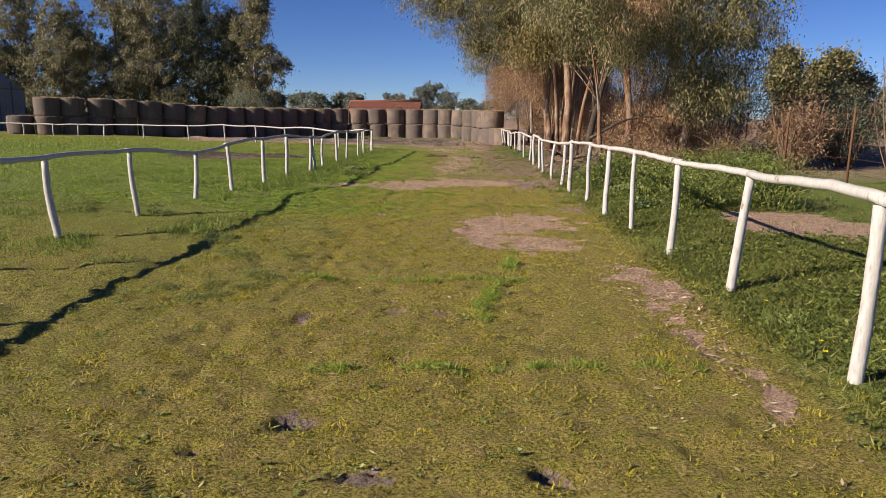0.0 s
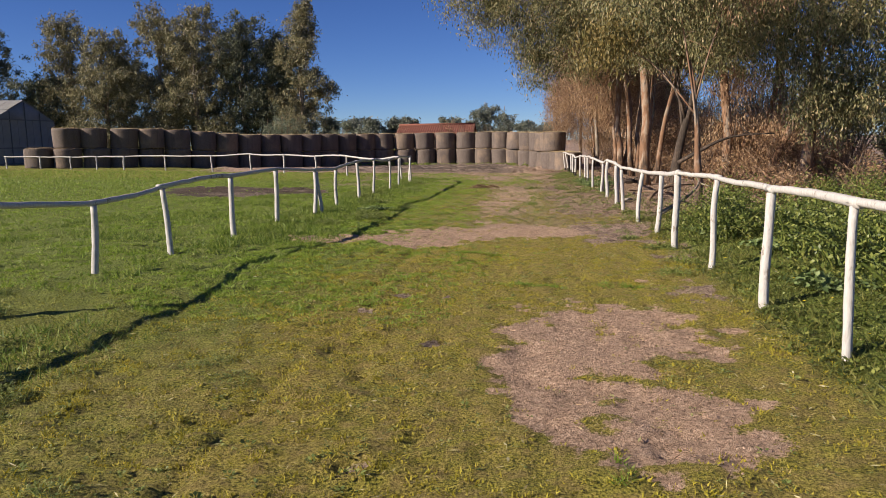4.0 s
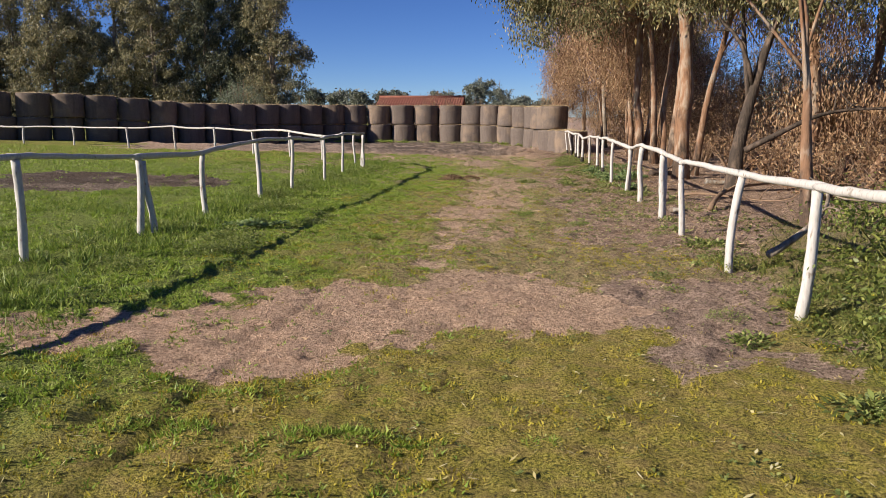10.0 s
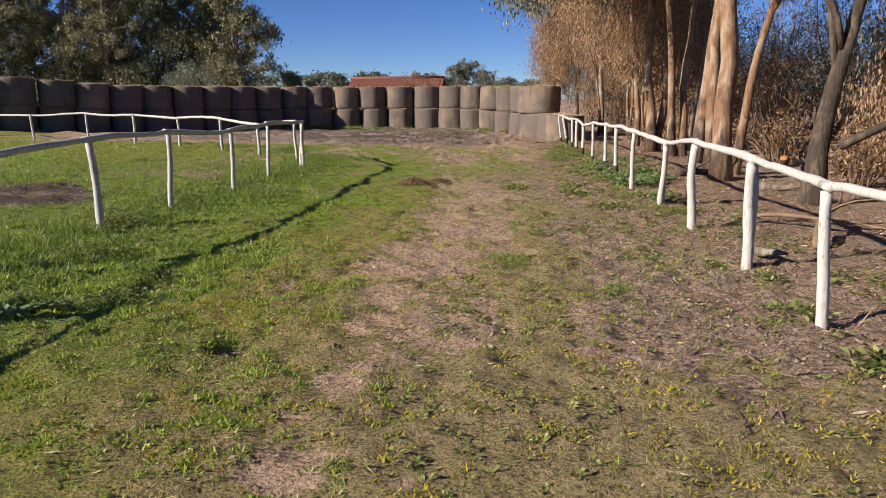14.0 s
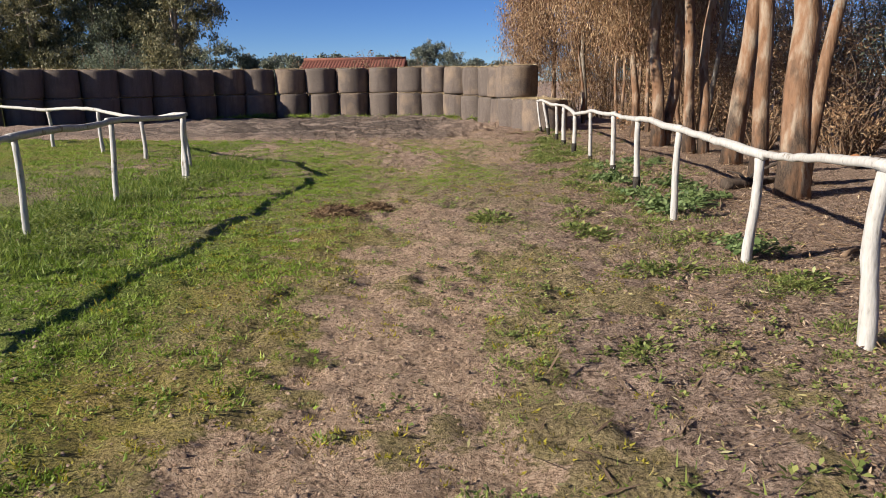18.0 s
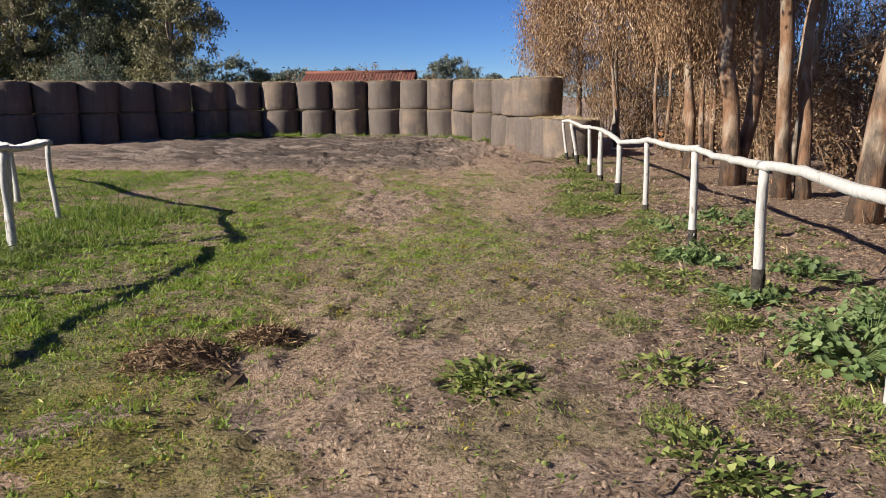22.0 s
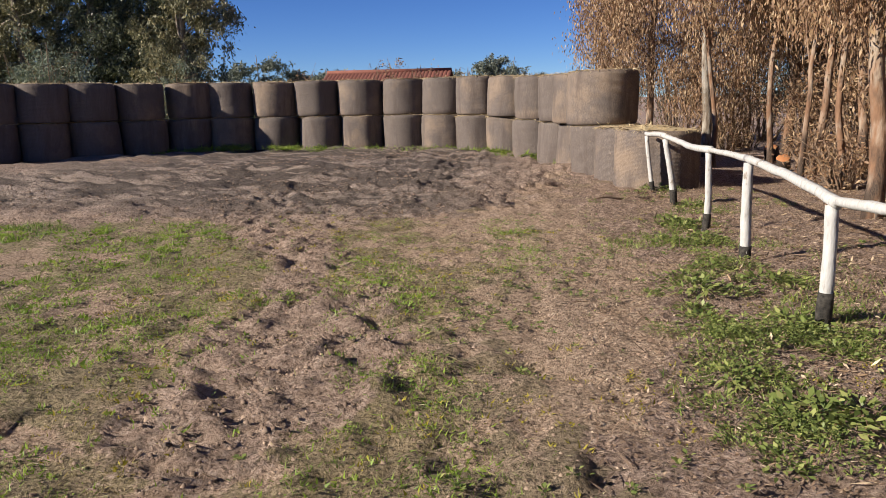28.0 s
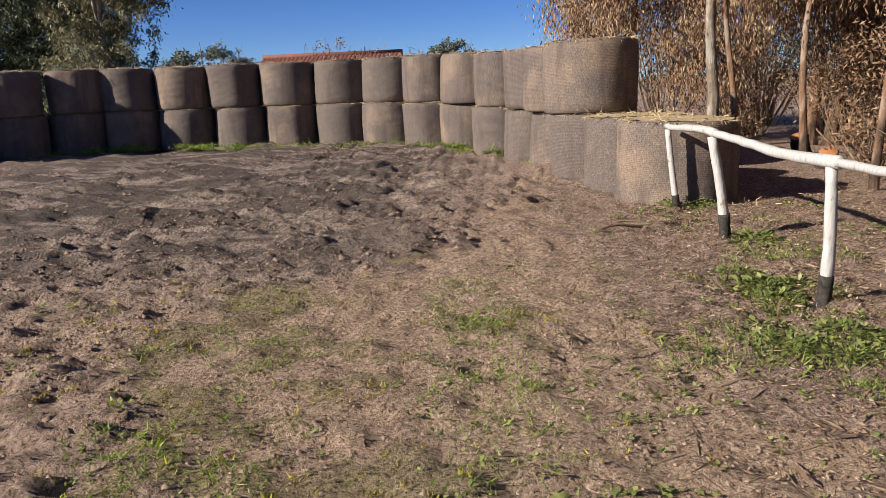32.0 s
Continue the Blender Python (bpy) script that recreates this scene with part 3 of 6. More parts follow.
def cover(x, y):
    """What lies on the ground: bare sand, mud, leaf litter; the rest is grass."""
    x, y = np.asarray(x, dtype=float), np.asarray(y, dtype=float)
    wob = 0.3 * lattice(x * 1.1, y * 1.1, 3) + 0.12 * lattice(x * 3.1, y * 3.1, 4)
    xs, ys = x + wob, y + 1.2 * wob
    green = sward(xs, ys)
    past = step(19.5, 23, ys + 2.5 * lattice(x * 0.23, y * 0.23, 8) * step(2.6, 5, x) - 3.5 * step(2.5, 4, x)) * (1 - 0.8 * step(11, 17, x + 3 * lattice(x * 0.2, y * 0.2, 9)))
    track = past * step(-2.6, -1.2, xs) * (1 - 0.85 * green)
    bare = np.maximum.reduce([
        0.9 * spot(xs, ys, 0.8, 11.6, 1.1, 1.75) - 0.5 * spot(xs, y, 1.3, 10.7, 0.8, 0.4) - 0.4 * spot(xs, ys, 1.2, 12.2, 0.45, 0.3) - 0.45 * spot(xs, ys, 1.6, 11.4, 0.4, 0.5), 0.85 * spot(xs, ys, 0.75, 9.9, 0.75, 0.85), 0.95 * spot(xs, ys, -0.2, 19.15, 1.25, 1.35), 0.95 * spot(xs, ys, -1.8, 18.3, 1.25, 1.15, 12), 0.9 * spot(xs, ys, -3.4, 17.7, 0.9, 0.75),
        0.52 * strip(xs, ys, VERGE_Y, VERGE_X, [0.09, 0.1, 0.14, 0.3, 0.36], 0.8), 0.36 * spot(xs, ys, 1.9, 13.6, 0.4, 1.4),
        0.75 * spot(xs, ys, 4.9, 11.3, 1.3, 1.7), 0.46 * step(32.5, 36, ys) * step(-8, -5, x) * (1 - step(-1.0, 0.5, x)),
        (0.5 + 0.24 * step(23, 27, y)) * strip(xs, ys, [20, 24, 28, 31, 33.6], [-0.5, -0.75, -0.7, -0.9, -1.55], [0.5, 0.52, 0.5, 0.5, 0.2]),
        0.88 * strip(xs, ys, [36.8, 38, 40, 42, 46], [0.4, 0.4, 0.3, -0.1, -0.4], [0.3, 0.5, 0.7, 0.75, 0.9]), 0.52 * track * (1 - step(-0.1, 1.0, xs))])
    bare = bare * (1 - 0.75 * green * past * (1 - 0.65 * step(32.5, 36, ys)))
    mud = np.maximum.reduce([
        1.1 * step(41.6, 43.8, ys - 0.12 * (x + 4)) * step(-19, -14, x) * (1 - step(-1.6, 0.6, x - 0.25 * (y - 46))),
        0.8 * strip(xs, ys, [35.4, 37.6, 40, 43], [-1.35, -1.5, -2.1, -3.0], [0.4, 0.55, 0.6, 0.9]), 0.62 * strip(xs, ys, [32.5, 34.5, 36], [-1.55, -1.5, -1.4], [0.22, 0.25, 0.3]),
        0.6 * spot(xs, ys, -6.6, 11.8, 1.1, 1.3)])
    mud = np.maximum.reduce([mud * (1 - 0.6 * green * (y < 44)), 1.3 * spot(xs + 0.8 * lattice(x * 0.7, y * 0.7, 15), ys + 0.6 * lattice(x * 0.9, y * 0.9, 16), -9.2, 28.3, 2.8, 1.8), pits_at(x, y)])
    litter = np.maximum.reduce([
        1.0 * step(0.9, 2.2, xs) * past, 0.78 * step(0.1, 0.8, xs) * past, 0.5 * spot(xs, ys, -1.7, 31.3, 0.7, 1.0), 0.72 * spot(xs, ys, -0.3, 31.0, 1.5, 1.4), 0.7 * spot(xs, ys, 1.4, 18.9, 0.8, 1.2),
        0.42 * step(0.6, 1.8, xs) * (1 - step(2.3, 2.7, x)) * step(12, 15, y), 0.6 * step(42, 45, y) * step(-1.5, 0.5, x)])
    return ragged(bare, x, y, 60, 0.58), ragged(mud, x, y, 64, 0.4), ragged(litter * (1 - 0.5 * green), x, y, 68)


def bumps(x, y):
    bare, mud, litter = cover(x, y)
    soft = 0.7 + 0.2 * step(15, 20, y) - 0.35 * bare + 0.3 * np.maximum(mud, step(20, 24, y) * step(-1.8, -0.8, x))
    fine = lattice(x * 2.3, y * 2.3, 11) * 0.016 + lattice(x * 6.1, y * 6.1, 12) * 0.018 * soft + lattice(x * 9.7, y * 9.7, 17) * 0.019 * soft + lattice(x * 15.3, y * 15.3, 30) * 0.01 * soft
    clods = np.abs(lattice(x * 3.1, y * 4.6, 13)) * 0.05 + np.abs(lattice(x * 7.3, y * 9.4, 14)) * 0.05 + np.abs(lattice(x * 13.1, y * 14.3, 21)) * 0.035
    ruts = (0.075 * np.sin((y - 0.25 * x) * 3.1 + 1.5 * lattice(x * 0.6, y * 0.6, 15)) + 0.13 * np.abs(lattice(x * 0.9, y * 4.2, 20)) + 0.05 * lattice(x * 2.3, y * 5.1, 31)) * step(42.5, 45, y)
    hoof = -0.02 * step(0.5, 0.95, lattice(x * 3.3, y * 3.3, 16)) * (1 - mud) - 0.02 * step(0.5, 0.8, lattice(x * 5.2, y * 5.2, 18)) * step(-0.1, 0.3, lattice(x * 0.7, y * 0.7, 19) + 0.6 * step(20, 26, y)) * step(-3.2, -2.4, x)
    pits = -0.024 * mud * step(0.42, 0.6, lattice(x * 4.1, y * 5.6, 22)) - 0.02 * bare * step(0.45, 0.6, lattice(x * 6.4, y * 6.4, 23))
    return fine + mud * (clods + ruts * 0.75 - 0.045) + hoof + pits - 0.012 * bare - 0.055 * pits_at(x, y) - 0.022 * wheel_line(x, y) + 0.02 * rut_line(x, y)


def ground_z(x, y):
    return rise(x, y) + bumps(np.asarray(x, dtype=float), np.asarray(y, dtype=float))


def axis(lo, hi, dense, out):
    """Even steps between lo and hi, then growing steps as far as out."""
    mid = np.arange(lo, hi + dense / 2, dense)
    grow = dense * np.cumsum(1.22 ** np.arange(1, 60))
    grow = grow[grow < out]
    grow = np.append(grow, out)
    return np.concatenate([(lo - grow)[::-1], mid, hi + grow])


GX, GY = np.concatenate([np.arange(-2500, -40, 120), np.arange(-40, -14, 1.3), np.arange(-14, -9, 0.25), np.arange(-9, -4.3, 0.12), np.arange(-4.3, 3.05, 0.048), np.arange(3.2, 8, 0.3), np.arange(8, 40, 2.0), np.arange(40, 2600, 120)]), axis(2.4, 50.0, 0.05, 2500)
gx, gy = np.meshgrid(GX, GY)
gx, gy = gx.ravel(), gy.ravel()
nx, ny = len(GX), len(GY)
gi = np.arange(nx * ny).reshape(ny, nx)
quads = np.stack([gi[:-1, :-1], gi[:-1, 1:], gi[1:, 1:], gi[1:, :-1]], -1).reshape(-1, 4)
ground_me = mesh_from("ground", np.stack([gx, gy, ground_z(gx, gy)], -1), quads, M_GROUND, True)
lush_side = np.maximum(step(-1.5, -2.9, gx + 0.5 * lattice(gx, gy, 7)) * (0.25 + 0.75 * step(7, 15, gy)) * (1 - 0.5 * step(33, 37, gy)), step(1.9, 2.5, gx) * (1 - step(17, 22, gy - 3.5 * step(2.5, 4, gx))))
for key, values in zip(("bare", "mud", "litter", "lush", "worn", "peat", "wet"), (*cover(gx, gy), lush_side, np.maximum(np.maximum(0.8 * step(29, 34, gy + 2 * lattice(gx, gy, 5)) * step(-9, -6, gx), 0.92 * step(26.5, 30, gy + 1.5 * lattice(gx, gy, 5)) * step(-1.9, -0.4, gx + 0.5 * lattice(gx, gy, 6))), 0.65 * step(17.5, 21, gy + lattice(gx, gy, 5)) * step(-2.6, -0.9, gx + 0.5 * lattice(gx, gy, 6))), np.clip(1.2 * spot(gx + 0.9 * lattice(gx * 0.7, gy * 0.7, 15), gy + 0.7 * lattice(gx * 0.9, gy * 0.9, 16), -9.2, 28.3, 2.6, 1.8) * (0.75 + 0.5 * lattice(gx * 1.6, gy * 1.6, 17)), 0, 1), np.maximum(step(42.0, 44.5, gy) * step(-16, -8, gx) * (1 - step(-2.5, 0.5, gx)), np.maximum(1.0 * (gy < 34) * (gx < -5), 0.45 * pits_at(gx, gy))))):
    ground_me.attributes.new(key, "FLOAT", "POINT").data.foreach_set("value", values.astype(np.float32))
tagged(new("ground", ground_me), "rough grass track with sandy, muddy and leaf-strewn patches", "ground", kind="structure")


# ---- fences ----
def log_mesh(name, points, r0, r1, rng, material, sides=8, rough=0.03):
    p = np.asarray(points, dtype=float)
    r = np.linspace(r0, r1, len(p)) * (1 + rng.normal(0, 0.022, len(p)))
    return mesh_from(name, *tube(p, r, sides, rough, rng), material, True)


def bent(a, b, n, wobble, rng):
    """A bent line from a to b."""
    a, b = np.asarray(a, dtype=float), np.asarray(b, dtype=float)
    t = np.linspace(0, 1, n)[:, None]
    p = a + (b - a) * t
    for k in (1, 2):
        p += np.sin(np.pi * t * k) * rng.normal(0, wobble / k, 3)
    return p


def rail_fence(spots, seed, label, posts_r=0.042, dark=()):
    """Round posts with one bent log from top to top. spots: a post's foot x, y, its height, how far its top leans east, and the step to a twin post."""
    rng = np.random.default_rng(seed)
    f = thing("rail_fence", spots[0][0], spots[0][1], float(rise(*spots[0][:2])))
    o = np.array(f.matrix_basis.translation)
    tops = []
    for i, (x, y, h, east, twin) in enumerate(spots):
        z = float(rise(x, y))
        foot, top = np.array([x - 0.1 * east, y, z - 0.15]), np.array([x + east, y + rng.normal(0, 0.03), z + h])
        tops.append(top)
        r = posts_r * rng.uniform(0.84, 1.2)
        pts = bent(foot, top, 11, 0.014, rng)
        post = part("post", log_mesh("post", pts - o, r * 1.05, r * 0.9, rng, M_PAINT, 10), f)
        if i in dark:
            up = np.linspace(0, rng.uniform(0.26, 0.38), 7)
            cut = np.stack([np.interp(up, np.linspace(0, 1, 11), pts[:, c]) for c in range(3)], -1)
            part("charred_foot", log_mesh("charred_foot", cut - o, r * 1.18, r * 1.12, rng, M_CHAR, 10), post, "blackened foot of the post")
        if twin:
            part("post", log_mesh("post", bent(foot + np.array([twin, 0.12, 0]), top + np.array([0.03, 0.05, -0.02]), 9, 0.02, rng) - o, r, r * 0.8, rng, M_PAINT), f)
    for a, b in zip(tops[:-1], tops[1:]):
        d = unit(b - a)
        lift = np.array([0, 0, 0.035])
        pts = bent(a - d * 0.1 + lift, b + d * 0.07 + lift, 15, 0.018, rng)
        pts[:, 2] += rng.normal(0, 0.003, 15)
        thick = rng.uniform(0.032, 0.043)
        part("rail", log_mesh("rail", pts - o, thick, thick * 0.82, rng, M_PAINT, 10), f)
    return tagged(f, label, "fence")


RIGHT = [(2.58, 2.4, 1.13, 0.1, 0), (2.42, 4.6, 1.13, 0.04, 0), (2.5, 7.15, 1.09, 0.11, 0), (2.4, 9.08, 1.09, 0.06, 0), (2.38, 11.2, 1.11, 0.02, 0), (2.29, 12.9, 1.1, 0.03, 0), (2.27, 15.03, 1.11, 0.05, 0), (2.18, 16.92, 1.09, 0.0, 0),
         (2.21, 18.81, 0.99, 0.07, 0), (2.16, 20.67, 0.95, 0.06, 0), (2.12, 22.94, 0.93, -0.05, 0), (2.17, 24.8, 0.96, -0.02, 0.05), (2.14, 26.88, 1.0, 0.0, 0), (2.16, 28.93, 0.88, 0.03, 0.05), (2.05, 30.9, 0.96, 0.0, 0), (2.03, 32.82, 0.97, -0.02, 0),
         (2.08, 34.92, 0.95, -0.02, 0), (2.03, 37.18, 0.91, -0.02, 0), (1.92, 38.82, 0.79, 0.0, 0), (1.92, 40.87, 0.91, -0.01, 0), (1.9, 42.66, 0.9, 0.01, 0), (1.9, 44.9, 0.96, -0.15, 0), (1.83, 46.56, 0.93, -0.13, 0)]
LEFT = [(-5.1, 0.0, 1.0, -0.1, 0), (-5.15, 2.3, 1.0, -0.08, 0), (-5.2, 4.6, 1.0, -0.1, 0), (-5.3, 7.0, 1.0, -0.1, 0), (-5.36, 9.35, 0.99, -0.1, 0), (-5.34, 11.63, 0.99, -0.06, 0), (-5.33, 14.06, 0.84, 0.04, 0), (-5.12, 15.65, 0.95, -0.07, 0), (-4.96, 17.6, 1.01, -0.04, 0), (-4.98, 19.8, 1.04, 0.02, 0),
        (-4.79, 21.77, 0.94, 0.02, 0.14), (-4.8, 23.78, 0.9, 0.0, 0), (-4.77, 26.05, 1.0, -0.03, 0), (-4.72, 27.77, 1.02, 0.02, 0), (-4.62, 29.9, 0.95, 0.0, 0), (-4.7, 31.97, 1.0, 0.0, 0), (-4.65, 34.11, 0.97, 0.03, 0)]
FAR = [(-4.68, 34.2, 0.95, 0.02, 0), (-5.33, 36.03, 0.91, -0.02, 0), (-6.76, 37.37, 0.77, 0.0, 0), (-8.24, 38.62, 0.87, -0.02, 0), (-10.02, 39.77, 0.82, -0.05, 0), (-11.86, 40.58, 0.87, 0, 0), (-13.74, 41.2, 0.89, -0.03, 0), (-16.0, 41.75, 0.77, -0.04, 0), (-19.1, 42.95, 0.73, -0.04, 0),
       (-21.5, 43.1, 0.66, 0, 0), (-23.1, 43.2, 0.64, 0, 0), (-24.6, 43.25, 0.62, 0, 0), (-26.4, 43.3, 0.62, 0, 0), (-28.4, 43.3, 0.62, 0, 0)]
rail_fence(RIGHT, 21, "whitewashed round-pole rail fence with charred feet along the trees", dark=(15, 16, 17, 18, 19, 20, 21, 22))
rail_fence(LEFT, 22, "whitewashed round-pole rail fence round the green paddock")
rail_fence(FAR, 23, "whitewashed round-pole rail fence at the paddock's far side", 0.04)


# ---- hay bales ----
BALE_R, BALE_H = 0.72, 1.11


def bale(seed):
    """A round bale on its flat end, wrapped in net."""
    rng = np.random.default_rng(seed)
    b = thing("hay_bale", 0, 0)
    sides, rows = 40, 22
    ang = np.linspace(0, 2 * np.pi, sides, endpoint=False)
    z = np.concatenate([[0, 0.015, 0.05], np.linspace(0.1, BALE_H - 0.1, rows - 6), [BALE_H - 0.05, BALE_H - 0.015, BALE_H]])
    shrink = np.concatenate([[0.94, 0.965, 0.985], np.ones(rows - 6), [0.98, 0.955, 0.92]])
    lump = rng.uniform(0.96, 1.03) * (1 + 0.018 * np.sin(2 * ang + rng.uniform(0, 6)) + 0.012 * np.sin(3 * ang + rng.uniform(0, 6)))
    belly = 1 + rng.uniform(0.0, 0.03) * np.sin(np.pi * z / BALE_H) + rng.uniform(-0.02, 0.02) * (z / BALE_H - 0.5) + rng.normal(0, 0.0035, rows)
    dent = sum(rng.normal(0, 0.009) * np.sin(k * ang[None] + rng.uniform(0, 6) + rng.normal(0, 1.2) * z[:, None] / BALE_H) for k in (2, 3, 4, 5, 7))
    r = BALE_R * shrink[:, None] * belly[:, None] * lump[None] * (1 + dent + rng.normal(0, 0.002, (rows, sides)))
    tilt = rng.normal(0, 0.028, 2)
    v = np.stack([r * np.cos(ang) + tilt[0] * z[:, None], r * np.sin(ang) + tilt[1] * z[:, None], np.repeat(z[:, None], sides, 1)], -1).reshape(-1, 3)
    i = np.arange((rows - 1) * sides).reshape(rows - 1, sides)
    j = np.roll(i, -1, 1)
    f = np.stack([i, j, j + sides, i + sides], -1).reshape(-1, 4)
    part("net_wrap", mesh_from("net_wrap", v, f, M_WRAP, True), b, "grey-brown net-wrapped side")
    n = 420
    a, q = rng.uniform(0, 2 * np.pi, n), BALE_R * 0.97 * np.sqrt(rng.uniform(0, 1, n))
    base = np.stack([q * np.cos(a) + tilt[0], q * np.sin(a) + tilt[1], np.full(n, BALE_H - 0.012)], -1)
    way = np.stack([rng.normal(size=n), rng.normal(size=n), np.abs(rng.normal(0, 0.22, n)) + 0.05], -1)
    sv, sf = blades(base, way, rng.uniform(0.08, 0.2, n), 0.012, rng, 0.1)
    m = 170
    a = rng.uniform(0, 2 * np.pi, m)
    rim = np.stack([BALE_R * 0.965 * np.cos(a) + tilt[0], BALE_R * 0.965 * np.sin(a) + tilt[1], np.full(m, BALE_H - 0.01)], -1)
    out = np.stack([np.cos(a) + rng.normal(0, 0.6, m), np.sin(a) + rng.normal(0, 0.6, m), rng.normal(0, 0.35, m)], -1)
    sv, sf = join([(sv, sf), blades(rim, out, rng.uniform(0.03, 0.09, m), 0.009, rng, 0.5)])
    rings = np.linspace(0.95, 0.0, 6)
    tv = np.concatenate([np.stack([BALE_R * 0.985 * g * np.cos(ang) + tilt[0], BALE_R * 0.985 * g * np.sin(ang) + tilt[1], np.full(sides, BALE_H + 0.02 * (1 - g)) + rng.normal(0, 0.008, sides)], -1) for g in rings])
    ti = np.arange(5 * sides).reshape(5, sides)
    tj = np.roll(ti, -1, 1)
    tf = np.stack([ti, tj, tj + sides, ti + sides], -1).reshape(-1, 4)
    part("straw_end", mesh_from("straw_end", *join([(tv, tf), (sv, sf)]), M_STRAW), b, "loose straw on the flat end")
    return tagged(b, "weathered round hay bale in net wrap, stacked on end", "hay bale", "wall of stacked hay bales")


WALL = [(1.99, 47.42), (1.7, 48.81), (1.33, 50.23), (0.97, 51.66), (0.5, 53.05), (-0.13, 54.38), (-0.97, 55.59), (-1.99, 56.65), (-3.19, 57.5), (-4.52, 58.05), (-5.99, 58.12), (-7.46, 58.13), (-8.93, 57.99), (-10.37, 57.75),
        (-11.64, 57.17), (-12.67, 56.14), (-13.61, 55.02), (-14.62, 54.02), (-15.6, 53.08), (-16.63, 52.14), (-17.71, 51.21), (-18.82, 50.27), (-19.94, 49.35), (-21.08, 48.41), (-22.28, 47.56), (-23.48, 46.7), (-24.7, 45.88), (-25.9, 45.02)]
STACK_FROM = 2
bales = [bale(100 + k) for k in range(7)]
rng = np.random.default_rng(5)
used = [0] * 7


def put_bale(x, y, z, k):
    m = pose(x, y, z, rng.normal(0, 0.7), rng.normal(0, 0.7), rng.uniform(0, 360))
    if not used[k]:
        used[k] = 1
        bales[k].matrix_basis = m
        return bales[k]
    return copy_thing(bales[k], m)


for i, (x, y) in enumerate(WALL):
    z = float(rise(x, y)) - 0.02 - 0.09 * float(step(8, 3, i))
    put_bale(x, y, z, (i * 3) % 7)
    if i >= STACK_FROM:
        put_bale(x + rng.normal(0, 0.05) - 0.2 * (i == STACK_FROM), y + rng.normal(0, 0.05), z + BALE_H + 0.012, (i * 3 + 2) % 7)
put_bale(-27.35, 44.6, float(rise(-27.35, 44.6)) - 0.02, 1)


# ---- trees ----
def clumps(cx, cy, cz, rx, ry, rz, count, per, length, width, rng, droop=0.8, spread=0.29, shell=0.5):
    """Leaves gathered in hanging clumps through an uneven oval mass."""
    n = max(1, count // per)
    u = unit(rng.normal(size=(n, 3))) * (rng.uniform(0, 1, (n, 1)) ** shell)
    u *= 1 + 0.22 * np.sin(u[:, :1] * 5 + cx) * np.sin(u[:, 1:2] * 4 + cy) + 0.12 * np.sin(u[:, 2:] * 7 + cz)
    c = np.array([cx, cy, cz]) + u * np.array([rx, ry, rz])
    size = spread * rng.uniform(0.5, 1.5, n)
    p = np.repeat(c, per, 0) + rng.normal(size=(n * per, 3)) * np.repeat(size, per)[:, None] * np.array([0.75, 0.75, 0.75])
    way = rng.normal(size=(n * per, 3)) + np.array([0, 0, -2.2 * droop])
    return blades(p, way, length * rng.uniform(0.6, 1.3, n * per), width * rng.uniform(0.7, 1.3, n * per), rng)


def limb(a, b, r, rng, sag=0.0, sides=6, n=8):
    p = bent(a, b, n, 0.05 * np.linalg.norm(np.asarray(b) - np.asarray(a)), rng)
    p[:, 2] += sag * np.sin(np.linspace(0, np.pi, n))
    return p, tube(p, np.linspace(r, r * 0.3, n), sides, 0.05, rng)


